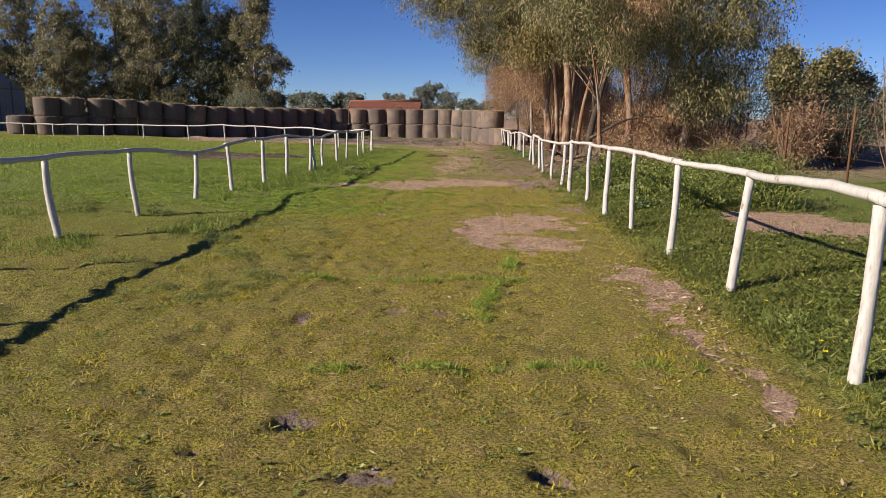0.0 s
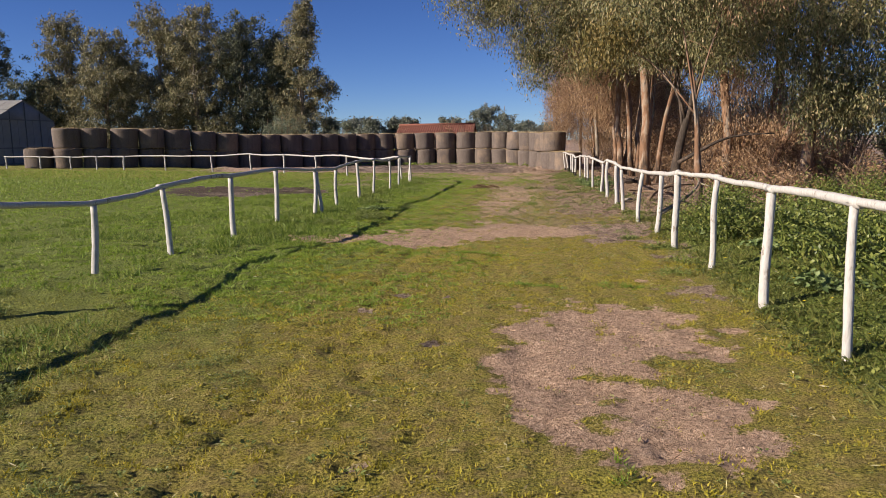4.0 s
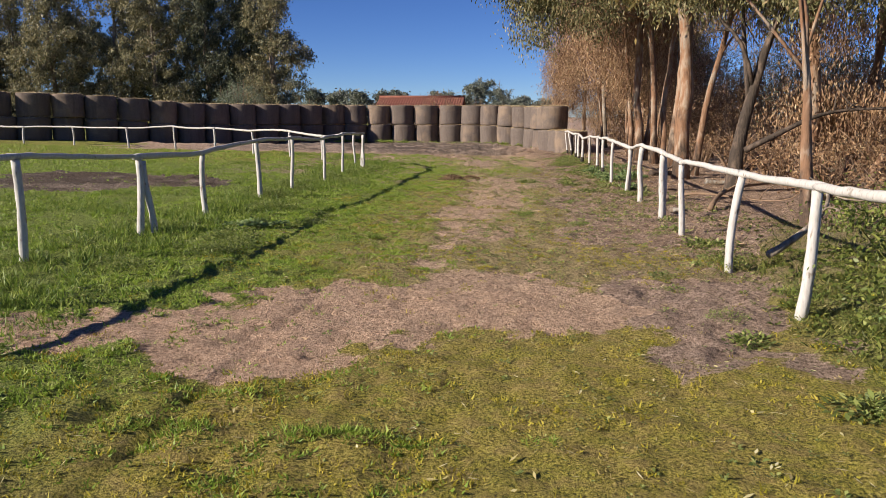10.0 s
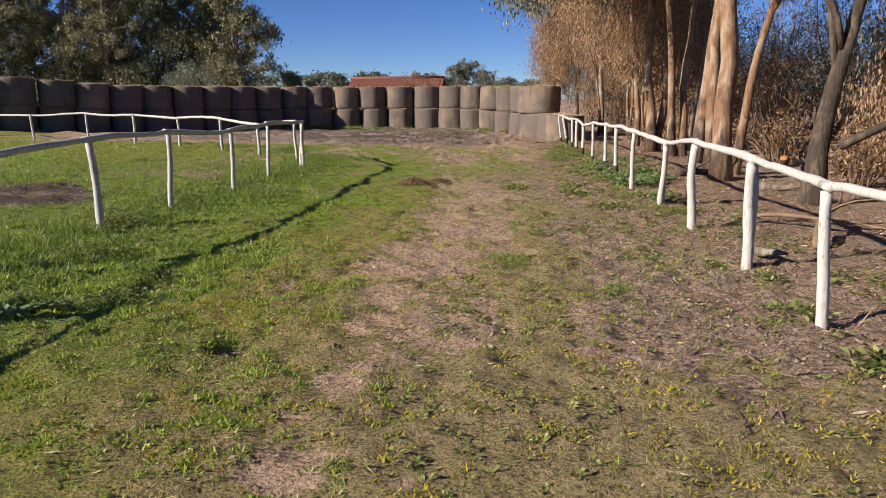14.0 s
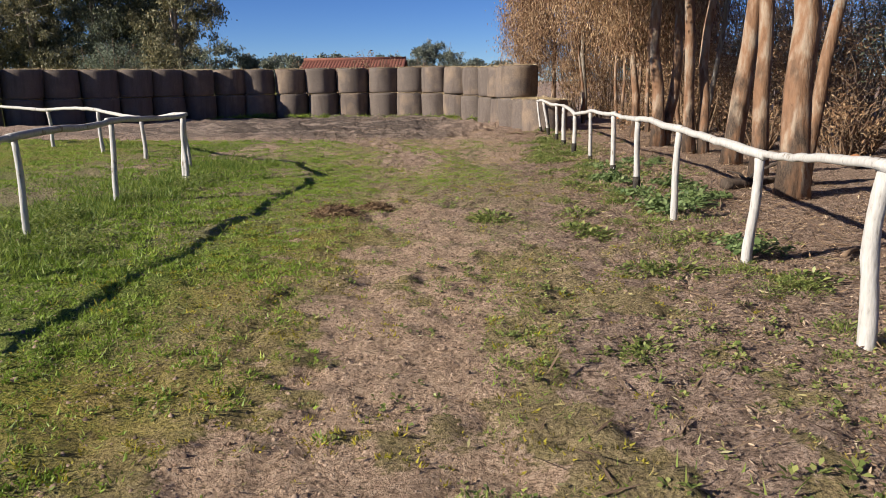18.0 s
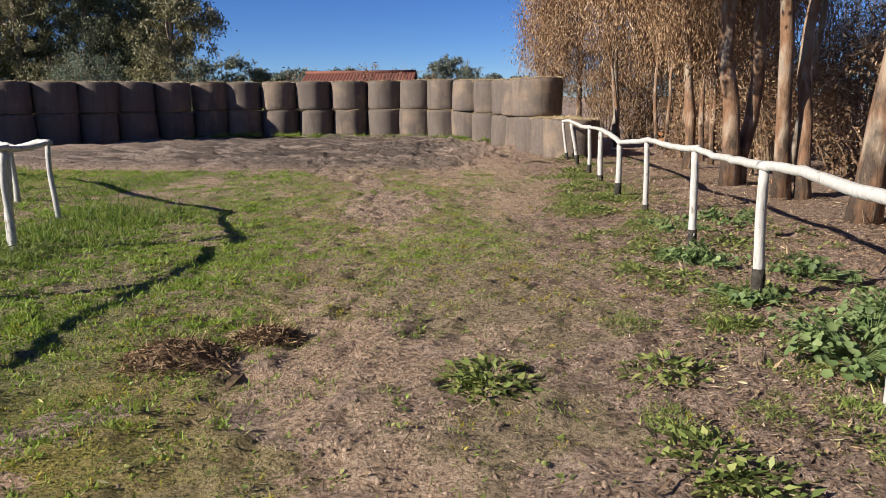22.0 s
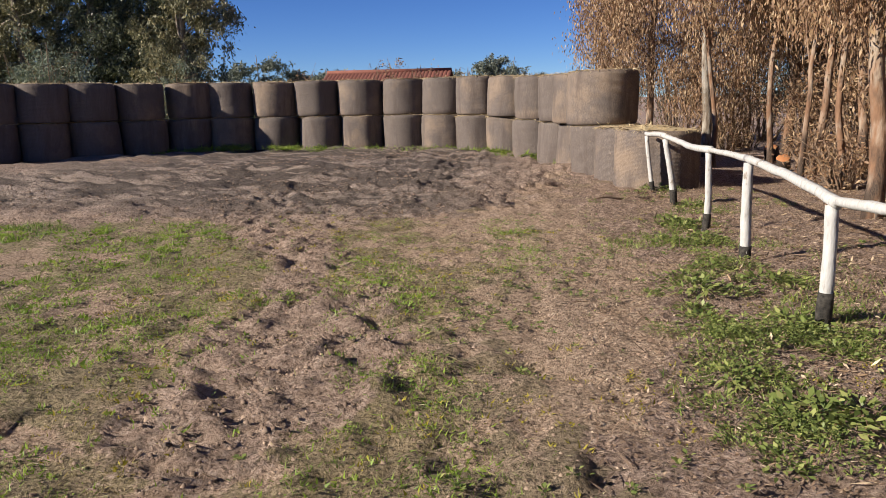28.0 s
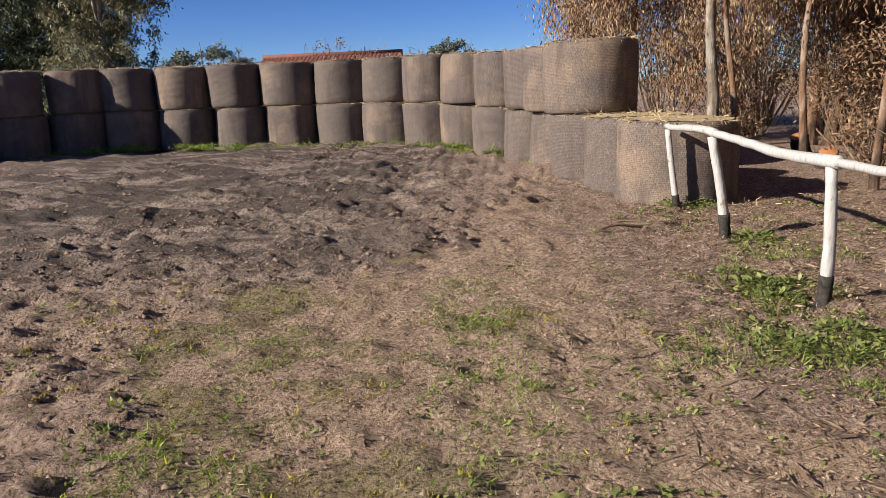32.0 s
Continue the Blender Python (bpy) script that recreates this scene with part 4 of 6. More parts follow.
def tree(name, label, x, y, height, r, lean, masses, seed, bark, twigs=1.0, sides=14, category="tree", fork=0.35, material=None):
    """Trunk, limbs towards each leaf mass, and the masses. masses: (dx, dy, z, rx, ry, rz, leaves, per clump, length, width, material[, droop])."""
    rng = np.random.default_rng(seed)
    z0 = float(rise(x, y))
    t = thing(name, x, y, z0)
    n = 15
    s = np.linspace(0, 1, n)
    line = np.stack([lean[0] * s ** 1.3, lean[1] * s ** 1.3, -0.2 + (height + 0.2) * s], -1)
    line[1:] += np.cumsum(rng.normal(0, 0.018 * height / n * 3, (n - 1, 3)) * np.array([1, 1, 0]), 0)
    sway = rng.uniform(0.1, 0.24, 2) * min(1.0, height / 8)
    turns, phase = rng.uniform(2.5, 5.5, 2), rng.uniform(0, 6.28, 2)
    for c in (0, 1):
        line[:, c] += sway[c] * (np.sin(turns[c] * s + phase[c]) - math.sin(phase[c])) * np.clip(s * 5, 0, 1)
    flare = 1 + 0.32 * np.exp(-s * height / 0.35)
    part("trunk", mesh_from("trunk", *tube(line, r * (1 - 0.75 * s) * flare, sides, 0.035, rng), bark, True), t)
    groups = {}
    for m in masses:
        dx, dy, cz, rx, ry, rz, count, per, ln, wd, mat = m[:11]
        tip = np.array([dx, dy, cz])
        k = int(np.clip(rng.uniform(fork, 0.9) * n, 2, n - 2))
        while k > 2 and line[k][2] > cz:
            k -= 1
        if twigs and np.linalg.norm(tip - line[k]) > 0.4 and (cz > 3.2 or r < 0.15):
            pts, tb = limb(line[k], tip, max(0.025, r * 0.42 * (1 - s[k] * 0.5)), rng, 0.15)
            small = [tb]
            for _ in range(int(5 * twigs)):
                j = rng.integers(3, 8)
                end = pts[j] + rng.normal(0, 0.5, 3) * np.array([rx, ry, rz])
                small.append(limb(pts[j], end, max(0.01, r * 0.1), rng, 0.05, 5, 6)[1])
            part("limb", mesh_from("limb", *join(small), bark, True), t)
        if cz > 7.7 and y < 62:
            count = int(count * 0.5)
        elif y < 62:
            count, wd = int(count * 1.12), wd * 1.15
        groups.setdefault(mat.name, (mat, []))[1].append(clumps(dx, dy, cz, rx, ry, rz, count, per, ln, wd, rng, m[11] if len(m) > 11 else 0.8))
    for mat, pieces in groups.values():
        part("crown", mesh_from("crown", *join(pieces), mat), t)
    return tagged(t, label, category)


g, d_, k_, y_ = M_LEAF, M_LEAF_DEAD, M_LEAF_DARK, M_LEAF_GOLD


def mass(dx, dy, z, rx, ry, rz, count, mat=g, droop=0.9, ln=0.115, wd=0.031, per=60):
    if ln == 0.115:
        count = int(count * 1.3)
    if mat is d_ and ln == 0.115:
        # scorched leaves hang in limp strands
        ln, wd, per, droop, count = 0.11, 0.024, 60, 1.7, int(count * 1.2)
    return (dx, dy, z, rx, ry, rz, count, per, ln, wd, mat, droop)


tree("gum_tree", "tall gum tree with smooth tan bark over the fence", 3.96, 32.5, 11, 0.185, (-0.5, 0.5), [
    mass(1.5, -1.5, 8.0, 2.6, 2.6, 2.4, 11000), mass(0.5, 2.5, 8.8, 2.8, 2.8, 2.4, 10000), mass(2.5, 1, 6.0, 1.8, 2, 1.6, 7000, y_), mass(-1.2, -0.5, 7.0, 1.5, 1.8, 1.8, 6000), mass(-0.3, -0.7, 5.2, 1.0, 1.0, 0.9, 2600)], 31, M_BARK)
tree("gum_tree", "slender pale gum tree beside a thicker one", 4.31, 34.68, 10, 0.135, (-0.5, 0.8), [
    mass(-1.4, 0.5, 8.4, 2.6, 2.4, 2.4, 10000), mass(1.6, 0.5, 7.0, 2.2, 2, 2.2, 8000), mass(-0.6, -0.6, 5.4, 1.4, 1.5, 1.2, 5000)], 32, M_BARK)
tree("gum_tree", "leaning gum tree behind thicker trunks", 4.5, 33.6, 9, 0.1, (1.6, 0.3), [mass(2.2, 0.5, 7.2, 2.2, 2, 2.2, 8000), mass(2.6, -0.8, 4.8, 1.6, 1.6, 1.4, 5000, y_)], 33, M_BARK)
tree("gum_tree", "thick gum tree with peeling brown bark", 4.39, 36.35, 10, 0.17, (0.5, -0.6), [mass(1.6, 0, 8.2, 2.4, 2.2, 2.2, 8000), mass(2.2, 0.6, 5.4, 1.8, 1.8, 1.6, 6000, d_)], 34, M_BARK)
tree("gum_tree", "slim brown gum tree leaning to the light", 4.55, 38.5, 9, 0.1, (0.9, 0.4), [mass(1.2, 0.8, 6.4, 1.8, 1.8, 2.0, 7000, d_)], 35, M_BARK)
tree("gum_tree", "slender gum tree with pale upper bark", 4.28, 38.6, 11, 0.115, (-0.5, 0.2), [
    mass(-2.8, -0.8, 6.6, 2.0, 2.2, 2.2, 13000), mass(-4.0, -0.4, 5.3, 1.2, 1.3, 1.7, 6500, g, 1.4), mass(-5.4, 0, 7.4, 2.3, 2.2, 1.7, 13000, g, 1.2), mass(-7.2, 0, 7.9, 1.3, 1.4, 1.3, 4500, g, 1.4), mass(-5.0, 0, 8.8, 2.6, 2.4, 1.4, 8000)], 36, M_BARK)
tree("gum_tree", "double-stemmed gum tree with orange-tan bark", 3.97, 40.2, 11, 0.15, (-0.3, 0.4), [
    mass(-1.8, 0, 6.8, 2.2, 2.6, 2.4, 11000), mass(-2.6, 1, 9.0, 2.6, 2.6, 2.2, 9000), mass(0.5, 2, 5.2, 1.6, 2.2, 1.8, 7000, d_), mass(1.2, -0.5, 7.5, 2, 2, 2, 7000)], 37, M_BARK)
tree("gum_tree", "second stem of an orange-tan gum tree", 4.2, 40.5, 9, 0.12, (0.5, 0.3), [mass(1.4, 0.6, 7.4, 1.8, 1.8, 1.8, 5000)], 51, M_BARK)
tree("gum_tree", "thin pale gum sapling among thicker trunks", 5.2, 40.8, 8, 0.07, (0.3, 0.2), [mass(0.5, 0.3, 6.2, 1.5, 1.5, 1.8, 5000, d_)], 52, M_BARK_GREY)
tree("gum_tree", "thin brown gum sapling with scorched leaves", 4.9, 45.6, 7, 0.07, (0.2, -0.2), [mass(0.2, 0, 4.6, 1.2, 1.4, 1.8, 6000, d_)], 53, M_BARK)
tree("gum_tree", "thin brown gum sapling with scorched leaves", 3.7, 50.9, 7, 0.06, (-0.3, 0.3), [mass(-0.3, 0.4, 4.8, 1.2, 1.4, 2.0, 7000, d_)], 54, M_BARK)
tree("gum_tree", "slim scorched gum tree with hanging brown leaves", 4.1, 43.6, 9, 0.11, (-0.3, 0.4), [
    mass(-1.0, 1, 5.4, 1.5, 2, 2.4, 11000, d_), mass(0.5, 0, 7.2, 2, 2, 2, 8000, y_), mass(0.2, 0.4, 3.0, 1.1, 1.6, 1.2, 5000, d_), mass(1.6, 0.5, 4.4, 1.6, 1.8, 1.8, 6000, d_)], 38, M_BARK)
tree("gum_tree", "thin scorched gum tree with brown leaves", 6.2, 50.6, 8, 0.06, (-0.4, 0.6), [
    mass(-0.9, 1.5, 5.2, 1.5, 2.2, 2.6, 12000, d_), mass(0.6, -0.5, 4.2, 1.2, 1.6, 2, 7000, d_), mass(1.8, 0.8, 5.0, 1.6, 1.8, 2.2, 7000, y_)], 39, M_BARK)
tree("gum_tree", "pale gum sapling with scorched leaves", 4.15, 53.8, 9, 0.13, (-0.2, 0.6), [
    mass(-1.9, 3, 4.8, 1.6, 2.6, 3.2, 16000, d_), mass(-0.8, 1.2, 7, 1.8, 2, 2.2, 9000, d_), mass(1.2, -0.5, 3.8, 1.2, 1.4, 1.8, 6000, d_), mass(0.2, 1.5, 2.0, 1.4, 1.2, 1.4, 4000, d_)], 40, M_BARK_GREY)
tree("gum_tree", "slim dark gum stem draped in dead brown leaves", 6.15, 54.0, 8, 0.13, (0.8, 0.3), [
    mass(-0.2, -0.6, 3.6, 0.9, 0.9, 1.2, 4200, d_, 1.5, 0.13, 0.034), mass(0.7, -0.5, 2.4, 0.8, 0.8, 1.0, 3000, d_, 1.5, 0.13, 0.034), mass(0.4, -0.2, 5.2, 1.8, 1.6, 1.6, 8000, d_, 1.5, 0.13, 0.03), mass(1.8, 0.3, 3.6, 1.4, 1.4, 1.8, 6000, d_)], 41, M_BARK)
tree("gum_tree", "slim dark gum stem draped in dead brown leaves", 6.5, 53.9, 7, 0.13, (1.5, 0.2), [mass(1.1, 0, 4.4, 1.1, 1.2, 1.2, 4000, d_, 1.5, 0.13, 0.034)], 56, M_BARK)
tree("gum_tree", "slim dark gum stem draped in dead brown leaves", 6.85, 54.3, 6.5, 0.1, (1.9, 0.4), [mass(1.5, 0.2, 4.0, 1.1, 1.2, 1.2, 4000, d_, 1.5, 0.13, 0.034)], 57, M_BARK_BURNT)
tree("gum_tree", "scorched gum tree behind the bale wall", 3.4, 59.5, 9, 0.13, (-0.2, 0.5), [
    mass(-0.9, 0, 4, 1.5, 2.0, 2.8, 14000, d_), mass(-0.5, 0.5, 7.5, 1.8, 2.2, 2.2, 9000, y_), mass(1.8, 0, 3.4, 1.6, 1.6, 2.4, 9000, d_)], 42, M_BARK)
for i, (x, y, h, r, lean_x) in enumerate([(4.92, 44.8, 6.5, 0.06, 0.3), (5.4, 46.3, 7.0, 0.085, -0.5), (4.88, 46.7, 6.5, 0.06, 0.5), (5.76, 48.4, 7.5, 0.09, 0.3), (4.5, 47.6, 6.0, 0.055, -0.4), (5.24, 49.1, 7.0, 0.08, -0.2), (5.03, 42.4, 6.0, 0.055, 0.4), (4.98, 51.2, 6.5, 0.07, 0.2)]):
    tree("gum_tree", "thin red-brown gum stem hung with dead leaves", x, y, h, r, (lean_x, 0.3), [mass(lean_x * 0.6, 0.1, 3.6, 0.7, 0.8, 1.1, 1300, d_), mass(lean_x, 0.3, 5.4, 0.9, 1.0, 1.1, 1600, d_)], 660 + i, M_BARK)
tree("gum_tree", "leaning gum tree with a charred foot and forked top", 4.35, 29.1, 4.4, 0.17, (1.0, 0.5), [
    mass(0.2, 0.8, 5.6, 1.6, 1.8, 1.2, 6000), mass(2.4, 0.3, 6.0, 1.8, 1.8, 1.1, 5000, y_), mass(1.9, 0.5, 3.2, 0.7, 0.8, 0.5, 1200, d_), mass(-0.6, 0.6, 4.6, 1.0, 1.2, 0.8, 3600), mass(0.9, 0.4, 4.2, 0.9, 1.0, 0.7, 2600)], 43, M_BARK_BURNT)
tree("gum_tree", "pale bent gum tree with a forked top beside the fence", 4.0, 23.7, 3.4, 0.098, (-0.35, 0.3), [
    mass(-0.6, 0.5, 5.0, 1.5, 1.5, 1.1, 6500), mass(-2.0, 0.9, 3.9, 0.8, 1.0, 0.6, 2600, y_), mass(0.9, 0.2, 5.2, 1.1, 1.2, 0.9, 2200, d_)], 58, M_BARK)
tree("gum_tree", "leaning gum tree with broken limbs", 6.0, 29.7, 8, 0.17, (-1.4, -0.5), [
    mass(-0.8, -1.0, 7.0, 2.2, 2.4, 1.6, 8000), mass(0.4, 0.5, 1.7, 1.2, 1.4, 0.9, 3500, d_), mass(-0.9, -0.4, 5.2, 1.3, 1.5, 0.8, 3500)], 44, M_BARK)
tree("gum_tree", "gum tree leaning far out to the east", 6.6, 28.3, 5.4, 0.12, (2.6, 0.3), [mass(2.6, 0.3, 5.4, 1.2, 1.4, 0.8, 1800, y_), mass(1.0, 0.6, 1.4, 0.9, 0.9, 0.8, 2200, d_)], 48, M_BARK)
tree("gum_tree", "straight red-brown gum tree with sparse leaves", 7.2, 30.6, 8, 0.11, (0.4, 0.2), [mass(0.6, 0.2, 6.8, 1.6, 1.6, 1.2, 3000), mass(-0.3, 0, 4.7, 0.8, 0.8, 0.6, 700, d_)], 49, M_BARK)
tree("gum_tree", "dense leafy gum tree at the edge of the grove", 7.3, 26.6, 8, 0.17, (0.2, 0.2), [
    mass(0.6, -0.8, 2.5, 1.3, 1.3, 1.0, 7000),
    mass(0.1, -0.5, 4.4, 1.7, 2.0, 2.4, 11500), mass(-1.0, 0, 7.2, 2.4, 2.4, 2.0, 12000), mass(0.6, -0.3, 7.6, 2.0, 2.0, 1.8, 9000), mass(-1.6, 0.4, 4.8, 1.6, 1.6, 1.6, 7000), mass(1.9, -0.3, 4.4, 1.3, 1.4, 1.5, 5000), mass(2.1, 0, 6.6, 1.6, 1.7, 1.6, 5000)], 45, M_BARK)
tree("gum_tree", "bushy gum tree with browned lower leaves", 8.6, 32.5, 7, 0.13, (-0.4, 0.2), [
    mass(-0.6, -0.6, 1.5, 1.3, 1.4, 1.1, 6000, d_), mass(-0.6, -0.5, 6.6, 2.0, 2.0, 1.4, 6000)], 46, M_BARK)


def shrub(name, label, x, y, r, h, leaves, mat, seed, stems=14, ln=0.12, wd=0.035, per=50, category="shrub", bark=None):
    """Stems from one root and a mass of leaves."""
    rng = np.random.default_rng(seed)
    t = thing(name, x, y, float(rise(x, y)))
    pieces = []
    for _ in range(stems):
        a = rng.uniform(0, 2 * np.pi)
        q = r * rng.uniform(0.2, 0.95)
        tip = (q * math.cos(a), q * math.sin(a), h * rng.uniform(0.5, 1.02))
        pts, tb = limb((0.25 * q * math.cos(a + 0.4), 0.25 * q * math.sin(a + 0.4), -0.05), tip, 0.022 * rng.uniform(0.6, 1.4), rng, 0.1, 5)
        pieces.append(tb)
        for _ in range(2):
            j = rng.integers(3, 8)
            pieces.append(limb(pts[j], pts[j] + rng.normal(0, 0.3, 3) * r, 0.008, rng, 0.03, 4, 5)[1])
    stems_ob = part("branchwork", mesh_from("branchwork", *join(pieces), bark or M_TWIG, True), t)
    if h < 0.75:
        tagged(stems_ob, kind="stuff")
    part("foliage", mesh_from("foliage", *clumps(0, 0, h * 0.55, r, r, h * 0.5, leaves, per, ln, wd, rng, 0.1, 0.22), mat), t)
    return tagged(t, label, category)


# undergrowth behind the trunks
for i, (x, y, r, h, n, mat, lab) in enumerate([
        (9.4, 34.0, 1.9, 2.2, 7000, k_, "dark green thicket behind the gum trunks"), (9.5, 37.5, 2.0, 3.6, 8000, k_, "dark green thicket behind the gum trunks"),
        (7.6, 40.5, 1.8, 4.0, 7000, d_, "brown thicket of dead leaves and twigs"), (7.5, 44.0, 1.8, 3.8, 7000, d_, "brown thicket of dead leaves and twigs"),
        (8.0, 48.0, 1.9, 3.8, 7000, d_, "brown thicket of dead leaves and twigs"), (9.6, 51.5, 2.0, 3.2, 6000, d_, "brown thicket of dead leaves and twigs"),
        (7.5, 56.5, 2.0, 4.2, 7000, k_, "dark green thicket behind the gum trunks"), (11.0, 43.0, 2.4, 5.5, 9000, k_, "dark green thicket behind the gum trunks"),
        (12.0, 48.5, 2.4, 5.0, 8000, d_, "brown thicket of dead leaves and twigs"), (12.2, 37.0, 2.4, 4.0, 9000, k_, "dark green thicket behind the gum trunks"),
        (6.2, 47.0, 1.3, 3.0, 5000, d_, "brown thicket of dead leaves and twigs"), (5.8, 57.0, 1.5, 4.5, 7000, d_, "brown thicket of dead leaves and twigs"),
        (5.6, 43.0, 1.2, 2.6, 4000, d_, "brown thicket of dead leaves and twigs"),
        (6.6, 50.0, 1.4, 3.0, 6000, d_, "brown thicket of dead leaves and twigs"), (9.0, 56.0, 2.2, 4.6, 9000, d_, "brown thicket of dead leaves and twigs"), (12.5, 55.0, 2.6, 6.0, 9000, k_, "dark green thicket behind the gum trunks"),
        (4.8, 62.0, 2.0, 5.0, 8000, k_, "dark green thicket behind the gum trunks"), (9.5, 45.5, 1.6, 3.6, 7000, d_, "brown thicket of dead leaves and twigs"), (7.4, 28.4, 1.4, 1.7, 4500, d_, "brown thicket of dead leaves and twigs"),
        (8.8, 29.4, 1.5, 1.8, 4500, d_, "brown thicket of dead leaves and twigs"), (10.2, 24.5, 1.2, 2.2, 4000, d_, "dry bush beside the wire fence"),
        (14.5, 31.0, 2.2, 3.2, 7000, k_, "dark green bush beyond the wire fence"), (13.4, 41.0, 2.6, 4.8, 9000, M_LEAF, "tall green thicket beyond the grove"),
        (6.9, 53.6, 1.5, 2.6, 5500, d_, "brown thicket of dead leaves and twigs"), (8.3, 52.6, 1.6, 3.2, 6000, d_, "brown thicket of dead leaves and twigs"), (7.2, 60.5, 2.0, 4.0, 6000, d_, "brown thicket of dead leaves and twigs"),
        (10.4, 59.5, 2.3, 4.4, 6500, d_, "brown thicket of dead leaves and twigs"), (14.6, 52.0, 2.8, 5.0, 7000, k_, "dark green thicket behind the gum trunks"), (16.5, 58.0, 3.0, 6.0, 7000, k_, "dark green thicket behind the gum trunks")]):
    shrub("thicket", lab, x, y, r, h, int(n * 0.9), mat, 60 + i, 30, 0.1, 0.028)

# low brush on the grove floor
for i, (x, y, r, h) in enumerate([(5.4, 27.2, 0.8, 0.8), (6.4, 26.0, 0.9, 0.9), (5.9, 31.2, 0.8, 0.9), (7.2, 33.2, 1.0, 1.0), (6.3, 36.4, 0.9, 1.0), (7.4, 37.8, 1.0, 1.3), (5.9, 39.2, 0.8, 1.0), (6.6, 42.0, 0.9, 1.2), (5.7, 45.2, 0.8, 0.9),
                                   (4.9, 46.8, 0.7, 0.8), (5.2, 49.0, 0.7, 0.9), (7.2, 46.0, 1.0, 1.3), (8.2, 35.4, 1.1, 1.4), (5.0, 55.6, 0.9, 1.3), (8.0, 24.6, 1.0, 1.1), (6.0, 24.2, 0.7, 0.7)]):
    shrub("brush", "low tangle of dry twigs and dead leaves", x, y, r, h, 1000, d_, 160 + i, 26, 0.1, 0.03)

# trees far to the west, behind the bale wall
for i, (x, y, h, w, mat, lab) in enumerate([
        (-52, 82, 9, 3.0, k_, "dark distant tree beyond the bale wall"), (-48, 80, 15, 2.8, M_LEAF_FAR, "tall distant gum tree beyond the bale wall"),
        (-43, 78, 13, 3.0, M_LEAF_FAR, "tall distant gum tree beyond the bale wall"), (-39, 82, 16, 3.4, M_LEAF_FAR, "tall distant gum tree beyond the bale wall"),
        (-34.5, 80, 15.5, 3.2, M_LEAF_FAR, "tall distant gum tree beyond the bale wall"), (-30, 82, 14.5, 3.0, k_, "dark distant tree beyond the bale wall"),
        (-26.5, 83, 13, 2.6, k_, "dark distant tree beyond the bale wall"), (-23.2, 80, 16, 2.0, M_LEAF_FAR, "tall slender gum tree with drooping foliage"),
        (-41, 89, 13.5, 3.2, k_, "dark distant tree beyond the bale wall"), (-35, 90, 14, 3.2, k_, "dark distant tree beyond the bale wall"), (-29.5, 90, 13, 3.0, k_, "dark distant tree beyond the bale wall"), (-46.5, 88, 12, 3.0, k_, "dark distant tree beyond the bale wall"),
        (-57, 78, 14, 4, k_, "dark distant tree beyond the bale wall"), (-63, 74, 15, 4, M_LEAF_FAR, "tall distant gum tree beyond the bale wall")]):
    ms = []
    r2 = np.random.default_rng(200 + i)
    for j in range(9):
        zz = h * (0.12 + 0.095 * j)
        q = w * (1.15 - 0.6 * max(0, j / 8 - 0.35))
        off = 0.5 - 0.045 * j
        ms.append((0.3 * j / 8 + r2.normal(0, off) * w, r2.normal(0, off) * w, zz, q, q, h * 0.125, 3100, 70, 0.27, 0.095, mat if r2.uniform() < 0.75 else M_LEAF_FAR, 0.5))
    tree("gum_tree", lab, x, y, h * 0.82, 0.3, (0.3, 0.2), ms, 220 + i, M_BARK_GREY, 0.6, 8)

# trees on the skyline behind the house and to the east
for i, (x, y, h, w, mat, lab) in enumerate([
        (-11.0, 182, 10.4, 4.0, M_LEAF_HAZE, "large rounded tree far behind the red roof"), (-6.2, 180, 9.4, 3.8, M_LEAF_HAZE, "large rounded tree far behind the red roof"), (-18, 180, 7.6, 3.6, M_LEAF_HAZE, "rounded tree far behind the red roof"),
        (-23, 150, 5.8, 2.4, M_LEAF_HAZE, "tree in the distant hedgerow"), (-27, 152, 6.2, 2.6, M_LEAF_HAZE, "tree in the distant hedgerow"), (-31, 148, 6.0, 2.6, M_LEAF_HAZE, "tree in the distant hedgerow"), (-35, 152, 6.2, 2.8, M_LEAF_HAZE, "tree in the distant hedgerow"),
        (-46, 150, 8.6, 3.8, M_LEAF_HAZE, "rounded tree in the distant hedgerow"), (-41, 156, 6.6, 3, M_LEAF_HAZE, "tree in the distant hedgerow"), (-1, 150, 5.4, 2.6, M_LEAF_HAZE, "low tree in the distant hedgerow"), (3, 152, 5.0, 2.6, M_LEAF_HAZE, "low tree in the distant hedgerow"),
        (17.5, 44, 6.0, 1.1, M_LEAF, "tall poplar beyond the wire fence"), (19.6, 43, 5.6, 1.2, M_LEAF, "tall poplar beyond the wire fence"), (20.4, 44.5, 5.0, 2.0, k_, "dark conifer beyond the wire fence"),
        (30, 70, 5, 4, k_, "dark distant tree line on the east side"), (38, 72, 5, 4.5, k_, "dark distant tree line on the east side"), (46, 70, 5, 4.5, M_LEAF, "dark distant tree line on the east side")]):
    ms = []
    r2 = np.random.default_rng(300 + i)
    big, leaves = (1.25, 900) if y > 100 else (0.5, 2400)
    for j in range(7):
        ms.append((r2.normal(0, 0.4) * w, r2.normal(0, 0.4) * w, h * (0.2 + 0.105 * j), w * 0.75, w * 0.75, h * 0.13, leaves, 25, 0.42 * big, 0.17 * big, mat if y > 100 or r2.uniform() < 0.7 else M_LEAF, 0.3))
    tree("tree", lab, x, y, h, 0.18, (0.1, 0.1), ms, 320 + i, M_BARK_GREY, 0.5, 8)
